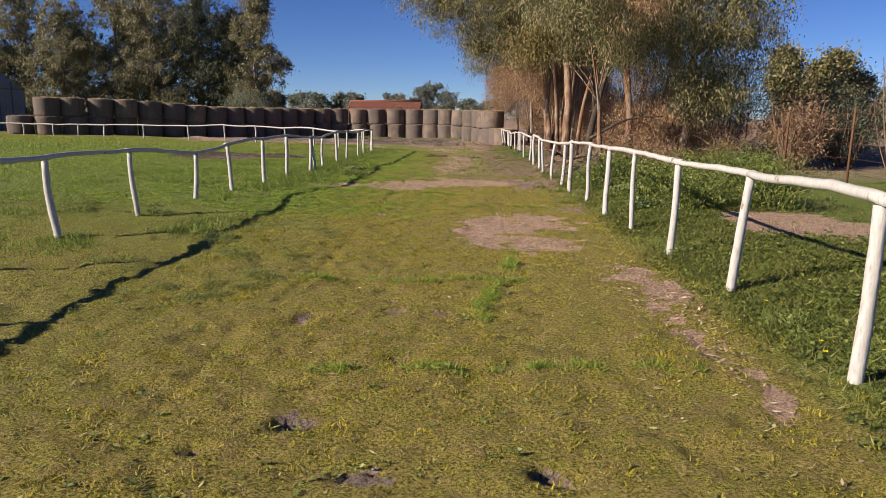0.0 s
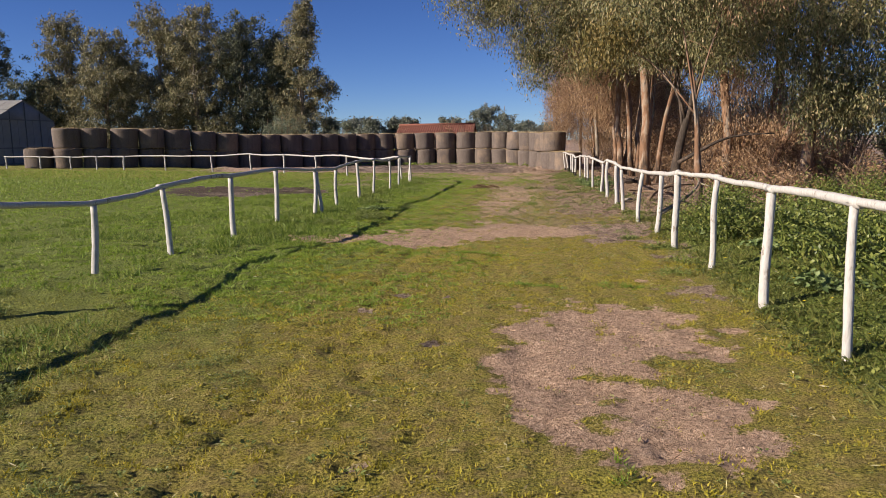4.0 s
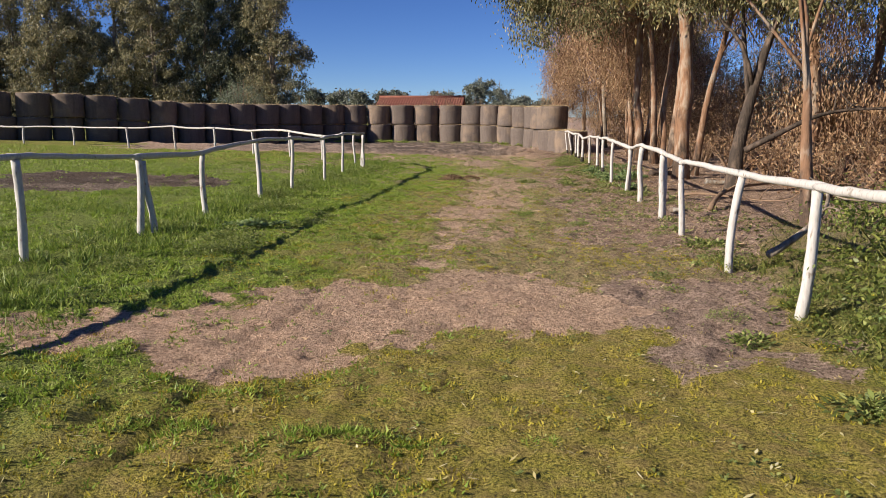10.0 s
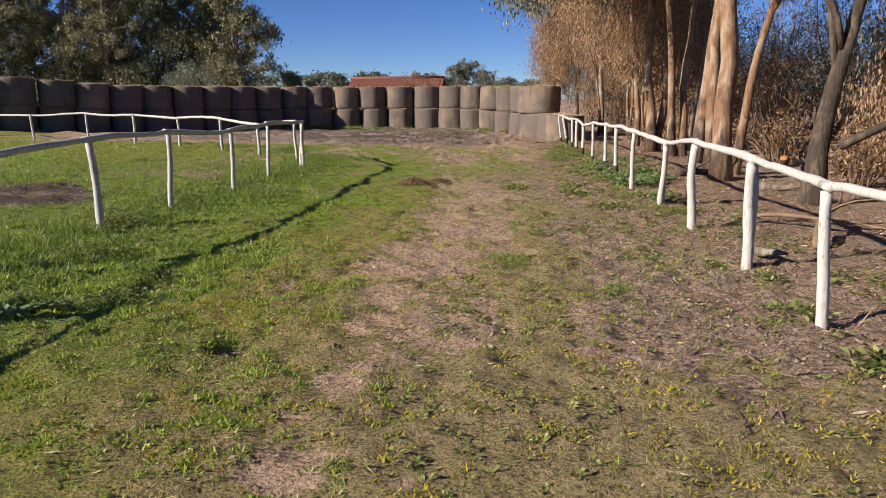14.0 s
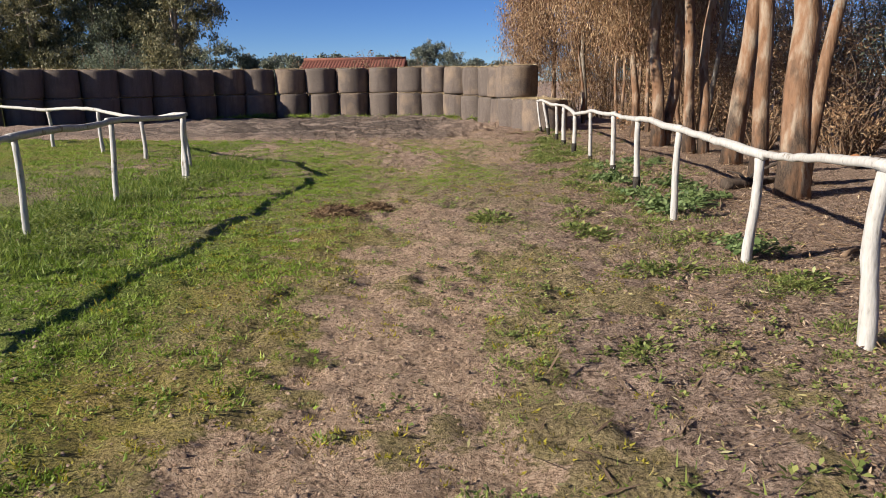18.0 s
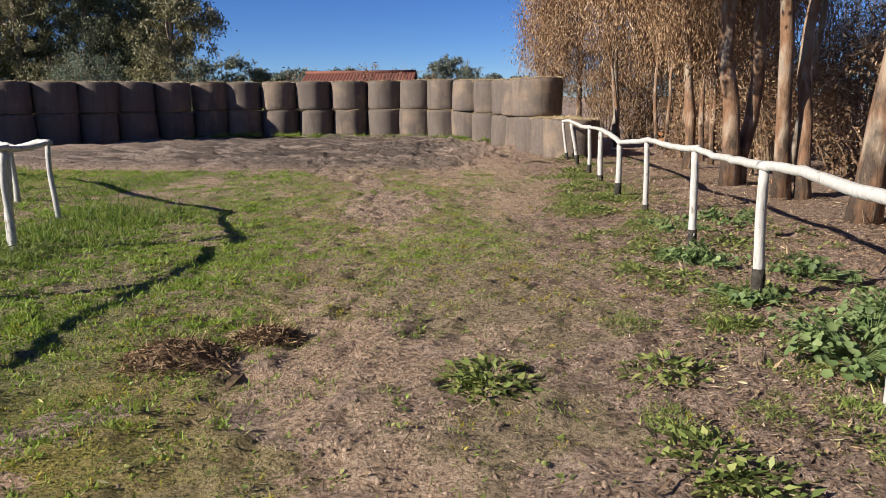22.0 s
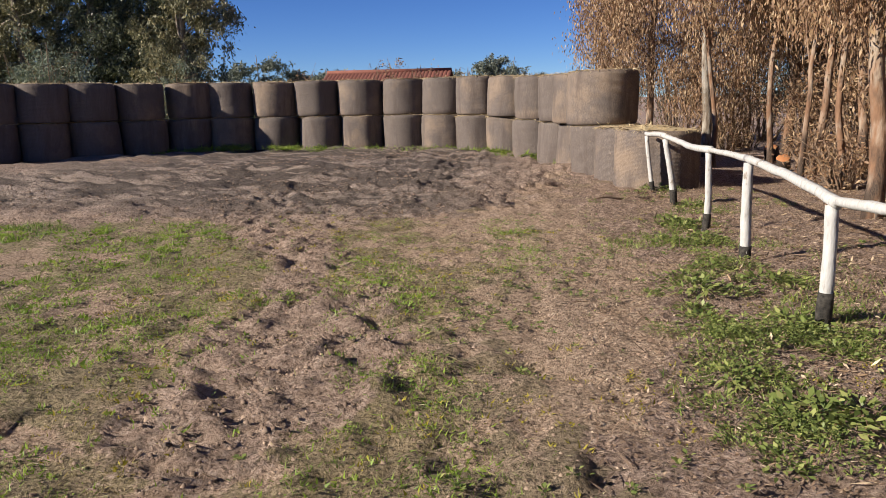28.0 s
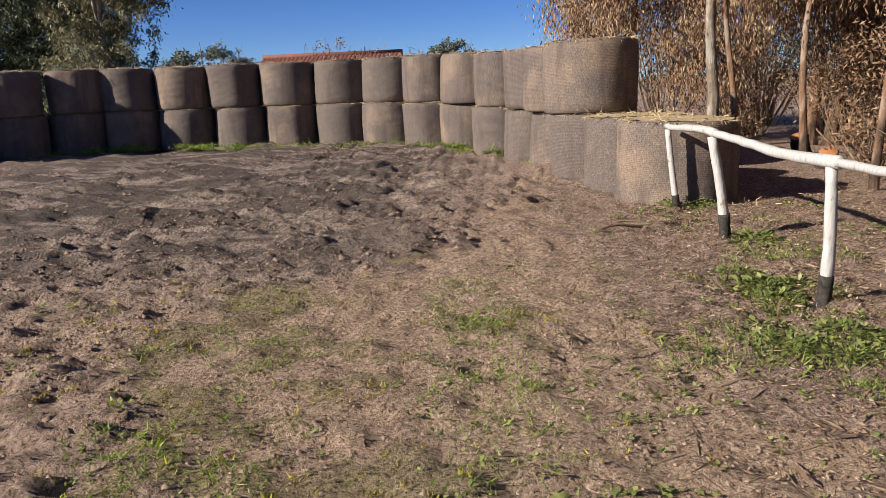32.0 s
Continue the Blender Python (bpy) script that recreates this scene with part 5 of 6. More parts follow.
shrub("olive_bush", "silvery olive bush behind the hay bales", -18.4, 60.0, 1.7, 3.9, 7000, M_LEAF_OLIVE, 90, 16, 0.14, 0.04)
shrub("olive_bush", "silvery olive bush behind the hay bales", -14.5, 62.5, 1.2, 2.9, 3500, M_LEAF_OLIVE, 91, 14, 0.14, 0.04)


# ---- house with a red roof ----
def gable_house(x, y, w, d, eave, ridge):
    h = thing("house", x, y, float(rise(x, y)))
    part("wall", bm_mesh("wall", box(w - 0.5, d - 0.5, eave), M_WALL), h, "ochre rendered wall", pose(0, 0, eave / 2))
    n = 34
    strip = mesh_from("roof_tile", np.array([[0, -d / 2, eave - 0.1], [w / n / 2, -d / 2, eave - 0.03], [w / n, -d / 2, eave - 0.1], [w / n, 0, ridge], [w / n / 2, 0, ridge + 0.07], [0, 0, ridge]]), np.array([[0, 1, 4, 5], [1, 2, 3, 4]]), M_ROOF)
    roof = part("roof", mesh_from("roof", np.array([[-w / 2, -d / 2, eave - 0.11], [w / 2, -d / 2, eave - 0.11], [w / 2, 0, ridge - 0.01], [-w / 2, 0, ridge - 0.01], [w / 2, d / 2, eave - 0.11], [-w / 2, d / 2, eave - 0.11]]), np.array([[0, 1, 2, 3], [3, 2, 4, 5]]), M_ROOF), h, "red clay tile roof")
    for i in range(n):
        part("roof_tile", strip, roof, "", pose(-w / 2 + w * i / n, 0, 0))
        part("roof_tile", strip, roof, "", pose(-w / 2 + w * (i + 1) / n, 0, 0, 0, 0, 180))
    part("ridge", mesh_from("ridge", *tube([(-w / 2, 0, ridge + 0.04), (0, 0, ridge + 0.04), (w / 2, 0, ridge + 0.04)], [0.12] * 3, 8), M_ROOF, True), roof)
    for sgn in (-1, 1):
        v = np.array([[sgn * (w / 2 - 0.25), -d / 2 + 0.25, eave - 0.05], [sgn * (w / 2 - 0.25), d / 2 - 0.25, eave - 0.05], [sgn * (w / 2 - 0.25), 0.02, ridge - 0.1], [sgn * (w / 2 - 0.25), -0.02, ridge - 0.1]])
        part("gable", mesh_from("gable", v, np.array([[0, 1, 2, 3]]), M_WALL), h)
    return tagged(h, "low house with a red tile roof beyond the bales", "house")


gable_house(-8.9, 76.3, 7.2, 6.0, 2.1, 3.15)


# ---- shed at the west end ----
def sheet_shed(x, y, w, d, eave, ridge, turn):
    """A gable roof on plastic-clad frames; local -y is the gable end."""
    s = thing("shed", x, y, float(rise(x, y)), turn)
    for k in range(8):
        part("wall_sheet", bm_mesh("wall_sheet", box(w / 8 - 0.02, 0.04, eave, 0.004), M_SHEET), s, "", pose(-w / 2 + (k + 0.5) * w / 8, -d / 2, eave / 2))
    for sgn in (-1, 1):
        for k in range(9):
            part("side_sheet", bm_mesh("side_sheet", box(0.05, d / 9 - 0.03, eave, 0.004), M_SHEET), s, "", pose(sgn * w / 2, -d / 2 + (k + 0.5) * d / 9, eave / 2))
            part("stud", bm_mesh("stud", box(0.05, 0.07, eave, 0.005), M_STEEL), s, "", pose(sgn * (w / 2 + 0.045), -d / 2 + k * d / 9, eave / 2))
        for z in (0.15, 1.2, eave - 0.1):
            part("girt", bm_mesh("girt", box(0.06, d, 0.07, 0.005), M_STEEL), s, "", pose(sgn * (w / 2 + 0.05), 0, z))
        run, climb = w / 2 * 1.05, ridge - eave + 0.08
        slope = math.degrees(math.atan2(climb, run))
        for k in range(9):
            for half in (0, 1):
                c = (0.25 + 0.5 * half)
                part("roof_sheet", bm_mesh("roof_sheet", box(math.hypot(run, climb) / 2 - 0.01, d / 9 + 0.02, 0.03, 0.004), M_ROOF_SHEET), s, "",
                     pose(sgn * run * c, -d / 2 + (k + 0.5) * d / 9, ridge - climb * c + 0.012 * (k % 2) + 0.03 * (1 - half), 0, sgn * slope, 0))
    v = np.array([[-w / 2, -d / 2, eave], [w / 2, -d / 2, eave], [0.02, -d / 2, ridge - 0.06], [-0.02, -d / 2, ridge - 0.06]])
    v = np.vstack([v, v + np.array([0, 0.04, 0])])
    part("gable", mesh_from("gable", v, np.array([[0, 1, 2, 3], [7, 6, 5, 4], [0, 4, 5, 1], [1, 5, 6, 2], [2, 6, 7, 3], [3, 7, 4, 0]]), M_SHEET), s)
    for z in (0.1, 1.1, eave):
        part("girt", bm_mesh("girt", box(w, 0.06, 0.07, 0.005), M_STEEL), s, "", pose(0, -d / 2 - 0.05, z))
    for k in range(1, 4):
        tall = eave + (ridge - eave) * (1 - abs(k - 2) / 2) - 0.1
        part("stud", bm_mesh("stud", box(0.06, 0.05, tall, 0.005), M_STEEL), s, "", pose(-w / 2 + k * w / 4, -d / 2 - 0.045, tall / 2))
    return tagged(s, "pale grey sheet-clad shed with a gable roof", "shed")


sheet_shed(-37.5, 51.55, 5.9, 9.0, 2.9, 4.15, 90)


# ---- small things along the way ----
def stump(x, y, r, h, tilt, seed):
    rng = np.random.default_rng(seed)
    t = thing("tree_stump", x, y, float(rise(x, y)))
    n, sides = 7, 16
    s = np.linspace(0, 1, n)
    line = np.stack([tilt[0] * s, tilt[1] * s, -0.1 + (h + 0.1) * s], -1)
    part("bark", mesh_from("bark", *tube(line, r * (1 + 0.5 * np.exp(-s * 4)), sides, 0.05, rng), M_BARK_BURNT, True), t)
    up = unit(line[-1] - line[-2])
    part("cut_face", mesh_from("cut_face", *tube([line[-1] - up * 0.01, line[-1] + up * 0.004, line[-1] + up * 0.012], [r * 0.98, r * 0.97, r * 0.9], sides, 0.03, rng), M_CUT), t, "fresh orange saw cut")
    return tagged(t, "short charred tree stump with a fresh orange cut", "tree stump")


stump(5.35, 52.3, 0.15, 0.34, (-0.12, -0.16), 1)
stump(4.95, 50.2, 0.14, 0.26, (-0.05, -0.2), 2)
stump(4.42, 39.1, 0.12, 0.22, (-0.08, -0.2), 3)
stump(6.2, 35.6, 0.085, 0.2, (-0.1, -0.2), 5)


def fallen(name, label, a, b, r, seed, mat, twigs=0):
    rng = np.random.default_rng(seed)
    a, b = np.array(a, dtype=float), np.array(b, dtype=float)
    t = thing(name, a[0], a[1], float(rise(a[0], a[1])))
    o = np.array([a[0], a[1], 0])
    p, tb = limb(a - o, b - o, r, rng, 0.03, 8, 12)
    part("bough", mesh_from("bough", *tb, mat, True), t)
    for _ in range(twigs):
        j = rng.integers(3, 11)
        part("twig", mesh_from("twig", *limb(p[j], p[j] + rng.normal(0, 0.45, 3) * np.array([1, 1, 0.4]) + np.array([0, 0, 0.15]), r * 0.35, rng, 0.04, 5, 6)[1], mat, True), t)
    return tagged(t, label, "branch")


fallen("fallen_branch", "long dry fallen branch among the leaves", (3.1, 25.6, 0.05), (5.3, 28.9, 0.35), 0.045, 1, M_TWIG, 5)
fallen("fallen_branch", "dry fallen branch beside the fence", (2.9, 27.4, 0.05), (4.6, 26.0, 0.25), 0.03, 2, M_TWIG, 4)
fallen("fallen_branch", "pale dead branch propped against the fence", (2.6, 20.9, 0.1), (3.7, 23.0, 0.75), 0.04, 3, M_BARK_GREY, 2)
fallen("fallen_branch", "dark broken branch leaning in the grove", (4.3, 28.2, 0.9), (6.8, 27.6, 1.7), 0.06, 4, M_BARK_BURNT, 4)
fallen("fallen_branch", "curved bare limb lying in the grove", (5.9, 33.6, 0.1), (7.2, 34.4, 1.5), 0.09, 5, M_BARK, 3)
fallen("fallen_branch", "thin dry branch on the leaf litter", (3.0, 29.0, 0.05), (4.4, 30.6, 0.1), 0.025, 6, M_TWIG, 3)
fallen("fallen_branch", "thin dry branch on the leaf litter", (1.45, 45.6, 0.02), (0.7, 45.2, 0.03), 0.022, 7, M_TWIG, 1)
fallen("log", "short sawn log beside a fence post", (2.42, 25.25, 0.06), (2.6, 25.0, 0.09), 0.055, 8, M_BARK_GREY)
fallen("log", "sawn log lying in the leaf litter", (4.2, 30.9, 0.07), (4.9, 30.7, 0.09), 0.075, 9, M_BARK_GREY)
fallen("log", "charred log lying in the leaf litter", (3.3, 33.2, 0.07), (4.6, 33.8, 0.12), 0.09, 10, M_BARK_BURNT, 2)


M_DUNG_STRAW = leaf_material("rotten_stalk", [(0, (0.075, 0.046, 0.028)), (0.6, (0.2, 0.125, 0.07)), (1, (0.42, 0.29, 0.17))], 0.85, 0.05)


def heap(x, y, rx, ry, h, seed):
    rng = np.random.default_rng(seed)
    t = thing("dung_heap", x, y, float(rise(x, y)))
    n = 30
    u = np.linspace(-1.25, 1.25, n)
    a, b = np.meshgrid(u, u)
    q = np.sqrt(a * a + b * b) + 0.15 * lattice(a * 2 + 9, b * 2 + 9, seed)
    z = h * step(1.15, 0.2, q) * (1 + 0.5 * lattice(a * 5, b * 5, seed + 1) + 0.3 * lattice(a * 11, b * 11, seed + 2)) - 0.03
    i = np.arange(n * n).reshape(n, n)
    f = np.stack([i[:-1, :-1], i[:-1, 1:], i[1:, 1:], i[1:, :-1]], -1).reshape(-1, 4)
    part("mound", mesh_from("mound", np.stack([a.ravel() * rx, b.ravel() * ry, z.ravel()], -1), f, M_DUNG, True), t)
    k = 1300
    ang, q = rng.uniform(0, 6.28, k), np.sqrt(rng.uniform(0, 1, k)) * 1.1
    p = np.stack([q * np.cos(ang) * rx, q * np.sin(ang) * ry, h * step(1.15, 0.2, q) * 1.05], -1)
    way = np.stack([rng.normal(size=k), rng.normal(size=k), rng.normal(0.15, 0.4, k)], -1)
    part("straw", mesh_from("straw", *blades(p, way, rng.uniform(0.03, 0.1, k), 0.008, rng, 0.1), M_DUNG_STRAW), t, "rotting straw stalks")
    return tagged(t, "small heap of rotting straw and dung", "dung heap")


heap(-1.75, 31.3, 0.34, 0.28, 0.1, 1)
heap(-1.35, 31.75, 0.2, 0.16, 0.06, 5)


def mallow(x, y, r, h, leaves, seed):
    """A low plant of round scalloped leaves on stalks."""
    rng = np.random.default_rng(seed)
    t = thing("mallow_plant", x, y, float(ground_z(x, y)))
    stalks, discs = [], []
    ang = np.linspace(0, 2 * np.pi, 11)[:-1]
    shoots = rng.normal(0, 0.55 * r, (6, 2))
    tall = rng.uniform(0.4, 1.1, 6)
    for _ in range(leaves):
        j = rng.integers(0, 6)
        cx, cy = shoots[j] + rng.normal(0, 0.24 * r, 2)
        a, q = math.atan2(cy, cx), min(math.hypot(cx, cy), 1.6 * r)
        c = np.array([q * math.cos(a), q * math.sin(a), 0.02 + h * tall[j] * rng.uniform(0.2, 1.0) * (1 - 0.35 * q / r)])
        c[2] = max(c[2], 0.015)
        s = rng.uniform(0.011, 0.032)
        nrm = unit(np.array([0.5 * math.cos(a), 0.5 * math.sin(a), 1]) + rng.normal(0, 0.55, 3))
        e1 = unit(np.cross(nrm, np.array([0.3, 1, 0.1])))
        e2 = np.cross(nrm, e1)
        rr = s * (1 + 0.13 * np.cos(ang * 5))
        rim = c + np.cos(ang)[:, None] * e1 * rr[:, None] + np.sin(ang)[:, None] * e2 * rr[:, None] + nrm * 0.25 * s
        v = np.vstack([c[None], rim])
        k = np.arange(10)
        discs.append((v, np.stack([np.zeros(5, int), 1 + k[::2], 1 + (k[::2] + 1) % 10, 1 + (k[::2] + 2) % 10], -1)))
        stalks.append(tube([(0.2 * c[0], 0.2 * c[1], -0.02), 0.7 * c + np.array([0, 0, 0.01]), c], [0.004, 0.003, 0.002], 4, cap=False))
    part("foliage", mesh_from("foliage", *join(discs), M_MALLOW), t)
    part("stalk", mesh_from("stalk", *join(stalks), M_MALLOW), t)
    return tagged(t, "low green mallow plant with round scalloped leaves", "plant", "mallow plants along the fence")


rng = np.random.default_rng(77)
for i, (x, y, r, h) in enumerate([(2.2, 31.6, 0.42, 0.34), (2.45, 31.95, 0.36, 0.26), (2.1, 34.2, 0.34, 0.2), (2.7, 33.6, 0.34, 0.24), (2.0, 32.7, 0.3, 0.18), (2.75, 32.3, 0.4, 0.26), (2.1, 35.9, 0.34, 0.2), (1.9, 34.0, 0.34, 0.2), (2.9, 36.5, 0.36, 0.22), (2.35, 29.3, 0.3, 0.2), (2.9, 18.0, 0.4, 0.34), (3.3, 16.2, 0.45, 0.36), (3.0, 13.6, 0.4, 0.32), (-3.6, 22.7, 0.3, 0.12)]):
    mallow(x, y, r * 0.9, h * 0.85, int(170 * (r / 0.35) ** 1.5), 400 + i)


# ---- wire fence on the east side ----
def wire_fence(spots):
    f = thing("wire_fence", spots[0][0], spots[0][1], float(rise(*spots[0])))
    o = np.array(f.matrix_basis.translation)
    tops = []
    for x, y in spots:
        z = float(rise(x, y))
        part("post", mesh_from("post", *tube(np.array([(x, y, z - 0.2), (x + 0.02, y, z + 0.9), (x + 0.05, y, z + 1.85)]) - o, [0.03, 0.03, 0.028], 6), M_RUST, True), f, "rusty iron post")
        tops.append(np.array([x, y, z]) - o)
    for h in (0.3, 0.65, 1.0, 1.35, 1.7):
        for a, b in zip(tops[:-1], tops[1:]):
            m = (a + b) / 2 + np.array([0, 0, h - 0.03])
            part("wire", mesh_from("wire", *tube([a + np.array([0, 0, h]), m, b + np.array([0, 0, h])], [0.004] * 3, 4), M_RUST), f)
    return tagged(f, "rusty wire fence on iron posts in the scrub", "fence")


wire_fence([(8.6, 9.5), (8.8, 14.0), (8.9, 18.2), (9.1, 22.4), (9.7, 27.4), (10.6, 32.0)])
shrub("bare_bush", "leafless bush with thin bare twigs", 12.3, 22.5, 1.0, 3.4, 150, M_LEAF_DEAD, 95, 12)
shrub("thicket", "grey-brown dry bush beside the wire fence", 11.2, 26.5, 1.3, 2.2, 3500, M_LEAF_DEAD, 96, 40)
shrub("thicket", "dark green bush beyond the wire fence", 13.0, 27.0, 1.6, 2.6, 6000, M_LEAF_DARK, 97, 24)
for i, (x, h) in enumerate([(-10.5, 2.9), (-7.0, 3.3), (-6.2, 3.25), (-5.2, 3.0), (-3.6, 2.9)]):
    shrub("dry_weed", "tall dry weed stalks behind the bale wall", x, 65.5 + 0.4 * i, 0.7, h, 260, M_LEAF_DEAD, 130 + i, 16, 0.12, 0.05)
line = np.array([(14.0, 38.0, 2.6), (20.0, 39.0, 2.2), (26.0, 40.0, 2.6), (34.0, 41.0, 4.2)])
pole = thing("cable_pole", 34.0, 41.0, float(rise(34.0, 41.0)))
part("pole", mesh_from("pole", *tube([(0, 0, -0.3), (0, 0, 2.2), (0, 0, 4.4)], [0.12, 0.11, 0.09], 10), M_BARK_GREY, True), pole)
part("cable", mesh_from("cable", *tube(line - np.array([34.0, 41.0, float(rise(34, 41))]), [0.02] * 4, 5), M_CHAR, True), pole, "sagging black cable")
tagged(pole, "wooden pole with a sagging black cable", "pole")


# ---- bank of weeds between the fence and the wire ----
rng = np.random.default_rng(610)
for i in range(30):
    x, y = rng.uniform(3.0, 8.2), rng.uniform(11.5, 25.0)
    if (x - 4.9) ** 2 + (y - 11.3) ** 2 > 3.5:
        shrub("weed_clump", "dense clump of broad green weeds", x, y, rng.uniform(0.55, 0.95), rng.uniform(0.4, 0.7), 1300, M_WEED_SHADED, 620 + i, 8, 0.052, 0.027, 30, "weed", M_WEED_SHADED)


# ---- weed tufts ----
def spray(name, me, parent):
    """Leaves too small and many to count, as one part."""
    return tagged(part(name, me, parent), kind="stuff")


def weed_tuft(seed, label, blades_n, leaves_n, r, h, size=0.042):
    """Fine blades and many small leaves in a low dome."""
    rng = np.random.default_rng(seed)
    t = thing("weed_tuft", 0, 0)
    if blades_n:
        a, q = rng.uniform(0, 6.28, blades_n), r * rng.uniform(0, 1, blades_n) ** 0.7
        base = np.stack([np.cos(a) * q, np.sin(a) * q, np.full(blades_n, -0.01)], -1)
        way = np.stack([np.cos(a) * 0.5 + rng.normal(0, 0.5, blades_n), np.sin(a) * 0.5 + rng.normal(0, 0.5, blades_n), rng.uniform(0.5, 1.6, blades_n)], -1)
        spray("foliage", mesh_from("foliage", *blades(base, way, h * rng.uniform(0.4, 1.2, blades_n) * (1.15 - 0.7 * q / r), 0.007, rng, 0.25), M_TUFT), t)
    if leaves_n:
        a, q = rng.uniform(0, 6.28, leaves_n), r * rng.uniform(0, 1, leaves_n) ** 0.6
        base = np.stack([np.cos(a) * q, np.sin(a) * q, h * (1 - 0.8 * (q / r) ** 2) * rng.uniform(0.1, 0.9, leaves_n)], -1)
        way = np.stack([np.cos(a) + rng.normal(0, 0.5, leaves_n), np.sin(a) + rng.normal(0, 0.5, leaves_n), rng.normal(0.4, 0.5, leaves_n)], -1)
        spray("foliage", mesh_from("foliage", *blades(base, way, size * rng.uniform(0.6, 1.4, leaves_n), size * 0.42, rng, 0.2, True), M_WEED), t)
    return tagged(t, label, "weed", "green weed tufts along the fences")


kinds = [weed_tuft(500 + k, lab, nb, nl, r, h, s) for k, (lab, nb, nl, r, h, s) in enumerate([
    ("low tuft of green grass beside the fence", 240, 20, 0.16, 0.08, 0.03), ("broad-leaved green weed rosette beside the fence", 40, 120, 0.2, 0.08, 0.066), ("bright green weed clump beside the fence", 60, 260, 0.22, 0.13, 0.032),
    ("small green weed rosette beside the fence", 10, 60, 0.1, 0.05, 0.045), ("long-bladed green grass tuft beside the fence", 240, 120, 0.2, 0.13, 0.03)])]
rng = np.random.default_rng(505)
fresh = [True] * 5


def put_tuft(k, x, y, s):
    m = pose(x, y, float(ground_z(x, y)) - 0.005, 0, 0, rng.uniform(0, 360)) @ Matrix.Diagonal((s, s, s, 1))
    if fresh[k]:
        fresh[k] = False
        kinds[k].matrix_basis = m
    else:
        copy_thing(kinds[k], m)


# leafy clumps on the track's edge, under the rails and in the paddock
for x, y, s in [(0.14, 25.0, 1.3), (2.18, 28.4, 1.5), (1.58, 33.9, 1.2), (1.08, 30.1, 1.3), (1.76, 29.9, 1.6), (1.34, 28.4, 1.4), (1.41, 30.6, 1.1), (1.45, 33.7, 1.2), (1.71, 32.3, 1.7), (0.99, 32.4, 1.1), (0.09, 31.3, 1.5), (1.61, 42.7, 1.5), (1.08, 38.4, 1.4), (1.53, 38.4, 1.3),
                (1.14, 37.25, 1.5), (1.9, 38.5, 1.4), (0.98, 36.8, 1.3), (1.72, 18.3, 1.3), (2.15, 22.1, 1.4), (0.83, 26.7, 0.9), (2.06, 28.2, 1.3), (0.98, 23.7, 0.8), (1.35, 40.2, 1.2), (1.5, 41.5, 1.4), (1.2, 35.4, 1.1), (1.65, 36.0, 1.2), (1.5, 20.2, 1.1), (1.9, 16.6, 1.3),
                (1.67, 34.31, 1.6), (1.64, 34.85, 1.4), (1.58, 33.5, 1.3), (1.72, 32.8, 1.4), (1.28, 37.2, 1.5), (1.82, 38.7, 1.6), (1.15, 38.3, 1.6), (1.13, 38.8, 1.4), (1.65, 41.7, 1.5), (1.63, 40.2, 1.4), (2.11, 39.8, 1.5), (1.1, 37.6, 1.5), (1.4, 39.4, 1.3), (1.75, 43.2, 1.3)]:
    for _ in range(3):
        put_tuft(int(rng.choice([1, 1, 2, 2, 4])), x + rng.normal(0, 0.13), y + rng.normal(0, 0.2), s * rng.uniform(0.45, 0.8))
for x, y, s in [(-3.44, 20.9, 1.6), (-4.88, 26.9, 2.0), (-4.77, 26.4, 1.8), (-3.23, 21.2, 1.4), (-2.97, 23.7, 1.4), (-4.88, 28.6, 2.2), (-3.65, 21.3, 1.6), (-4.02, 20.0, 1.5), (-4.63, 26.1, 1.8), (-4.5, 27.7, 1.8), (-3.39, 9.9, 1.1), (-2.47, 7.5, 0.9), (-6.7, 12.2, 1.8), (-3.42, 9.4, 0.9), (-2.46, 7.0, 0.8),
                (-2.9, 6.6, 0.8), (-2.2, 6.9, 0.8), (-2.7, 8.3, 0.9), (-3.1, 9.0, 0.9), (-2.3, 10.6, 0.8), (-3.9, 7.8, 1.0), (-4.4, 10.4, 1.1), (-4.6, 30.6, 1.7), (-4.3, 33.2, 1.6), (-4.9, 22.6, 1.6), (-4.3, 24.9, 1.7), (-3.9, 29.4, 1.5)]:
    for _ in range(3):
        put_tuft(2, x + rng.normal(0, 0.22), y + rng.normal(0, 0.26), s * rng.uniform(0.6, 1.0))
# round the post feet, through the litter, and along the paddock fence
for x, y, *_ in RIGHT[10:]:
    for _ in range(2):
        put_tuft(int(rng.choice([0, 1, 2, 4])), x + rng.normal(-0.08, 0.26), y + rng.normal(0, 0.35), rng.uniform(0.6, 1.25))
for x, y, *_ in RIGHT[:10]:
    for _ in range(2):
        put_tuft(int(rng.choice([2, 2, 4])), x + rng.normal(0.15, 0.35), y + rng.normal(0, 0.7), rng.uniform(0.8, 1.4))
for _ in range(14):
    y = rng.uniform(27, 44) if rng.uniform() < 0.8 else rng.uniform(20, 27)
    edge = np.interp(y, [20, 27, 31, 44], [1.3, 1.1, 0.8, 0.85])
    put_tuft(int(rng.integers(0, 5)), edge + abs(rng.normal(0, 0.6)), y, rng.uniform(0.4, 1.0))
for x, y, *_ in LEFT[1:]:
    for _ in range(1):
        put_tuft(int(rng.choice([2, 4])), x + rng.normal(0.15, 0.4), y + rng.normal(0, 0.5), rng.uniform(0.9, 1.5))


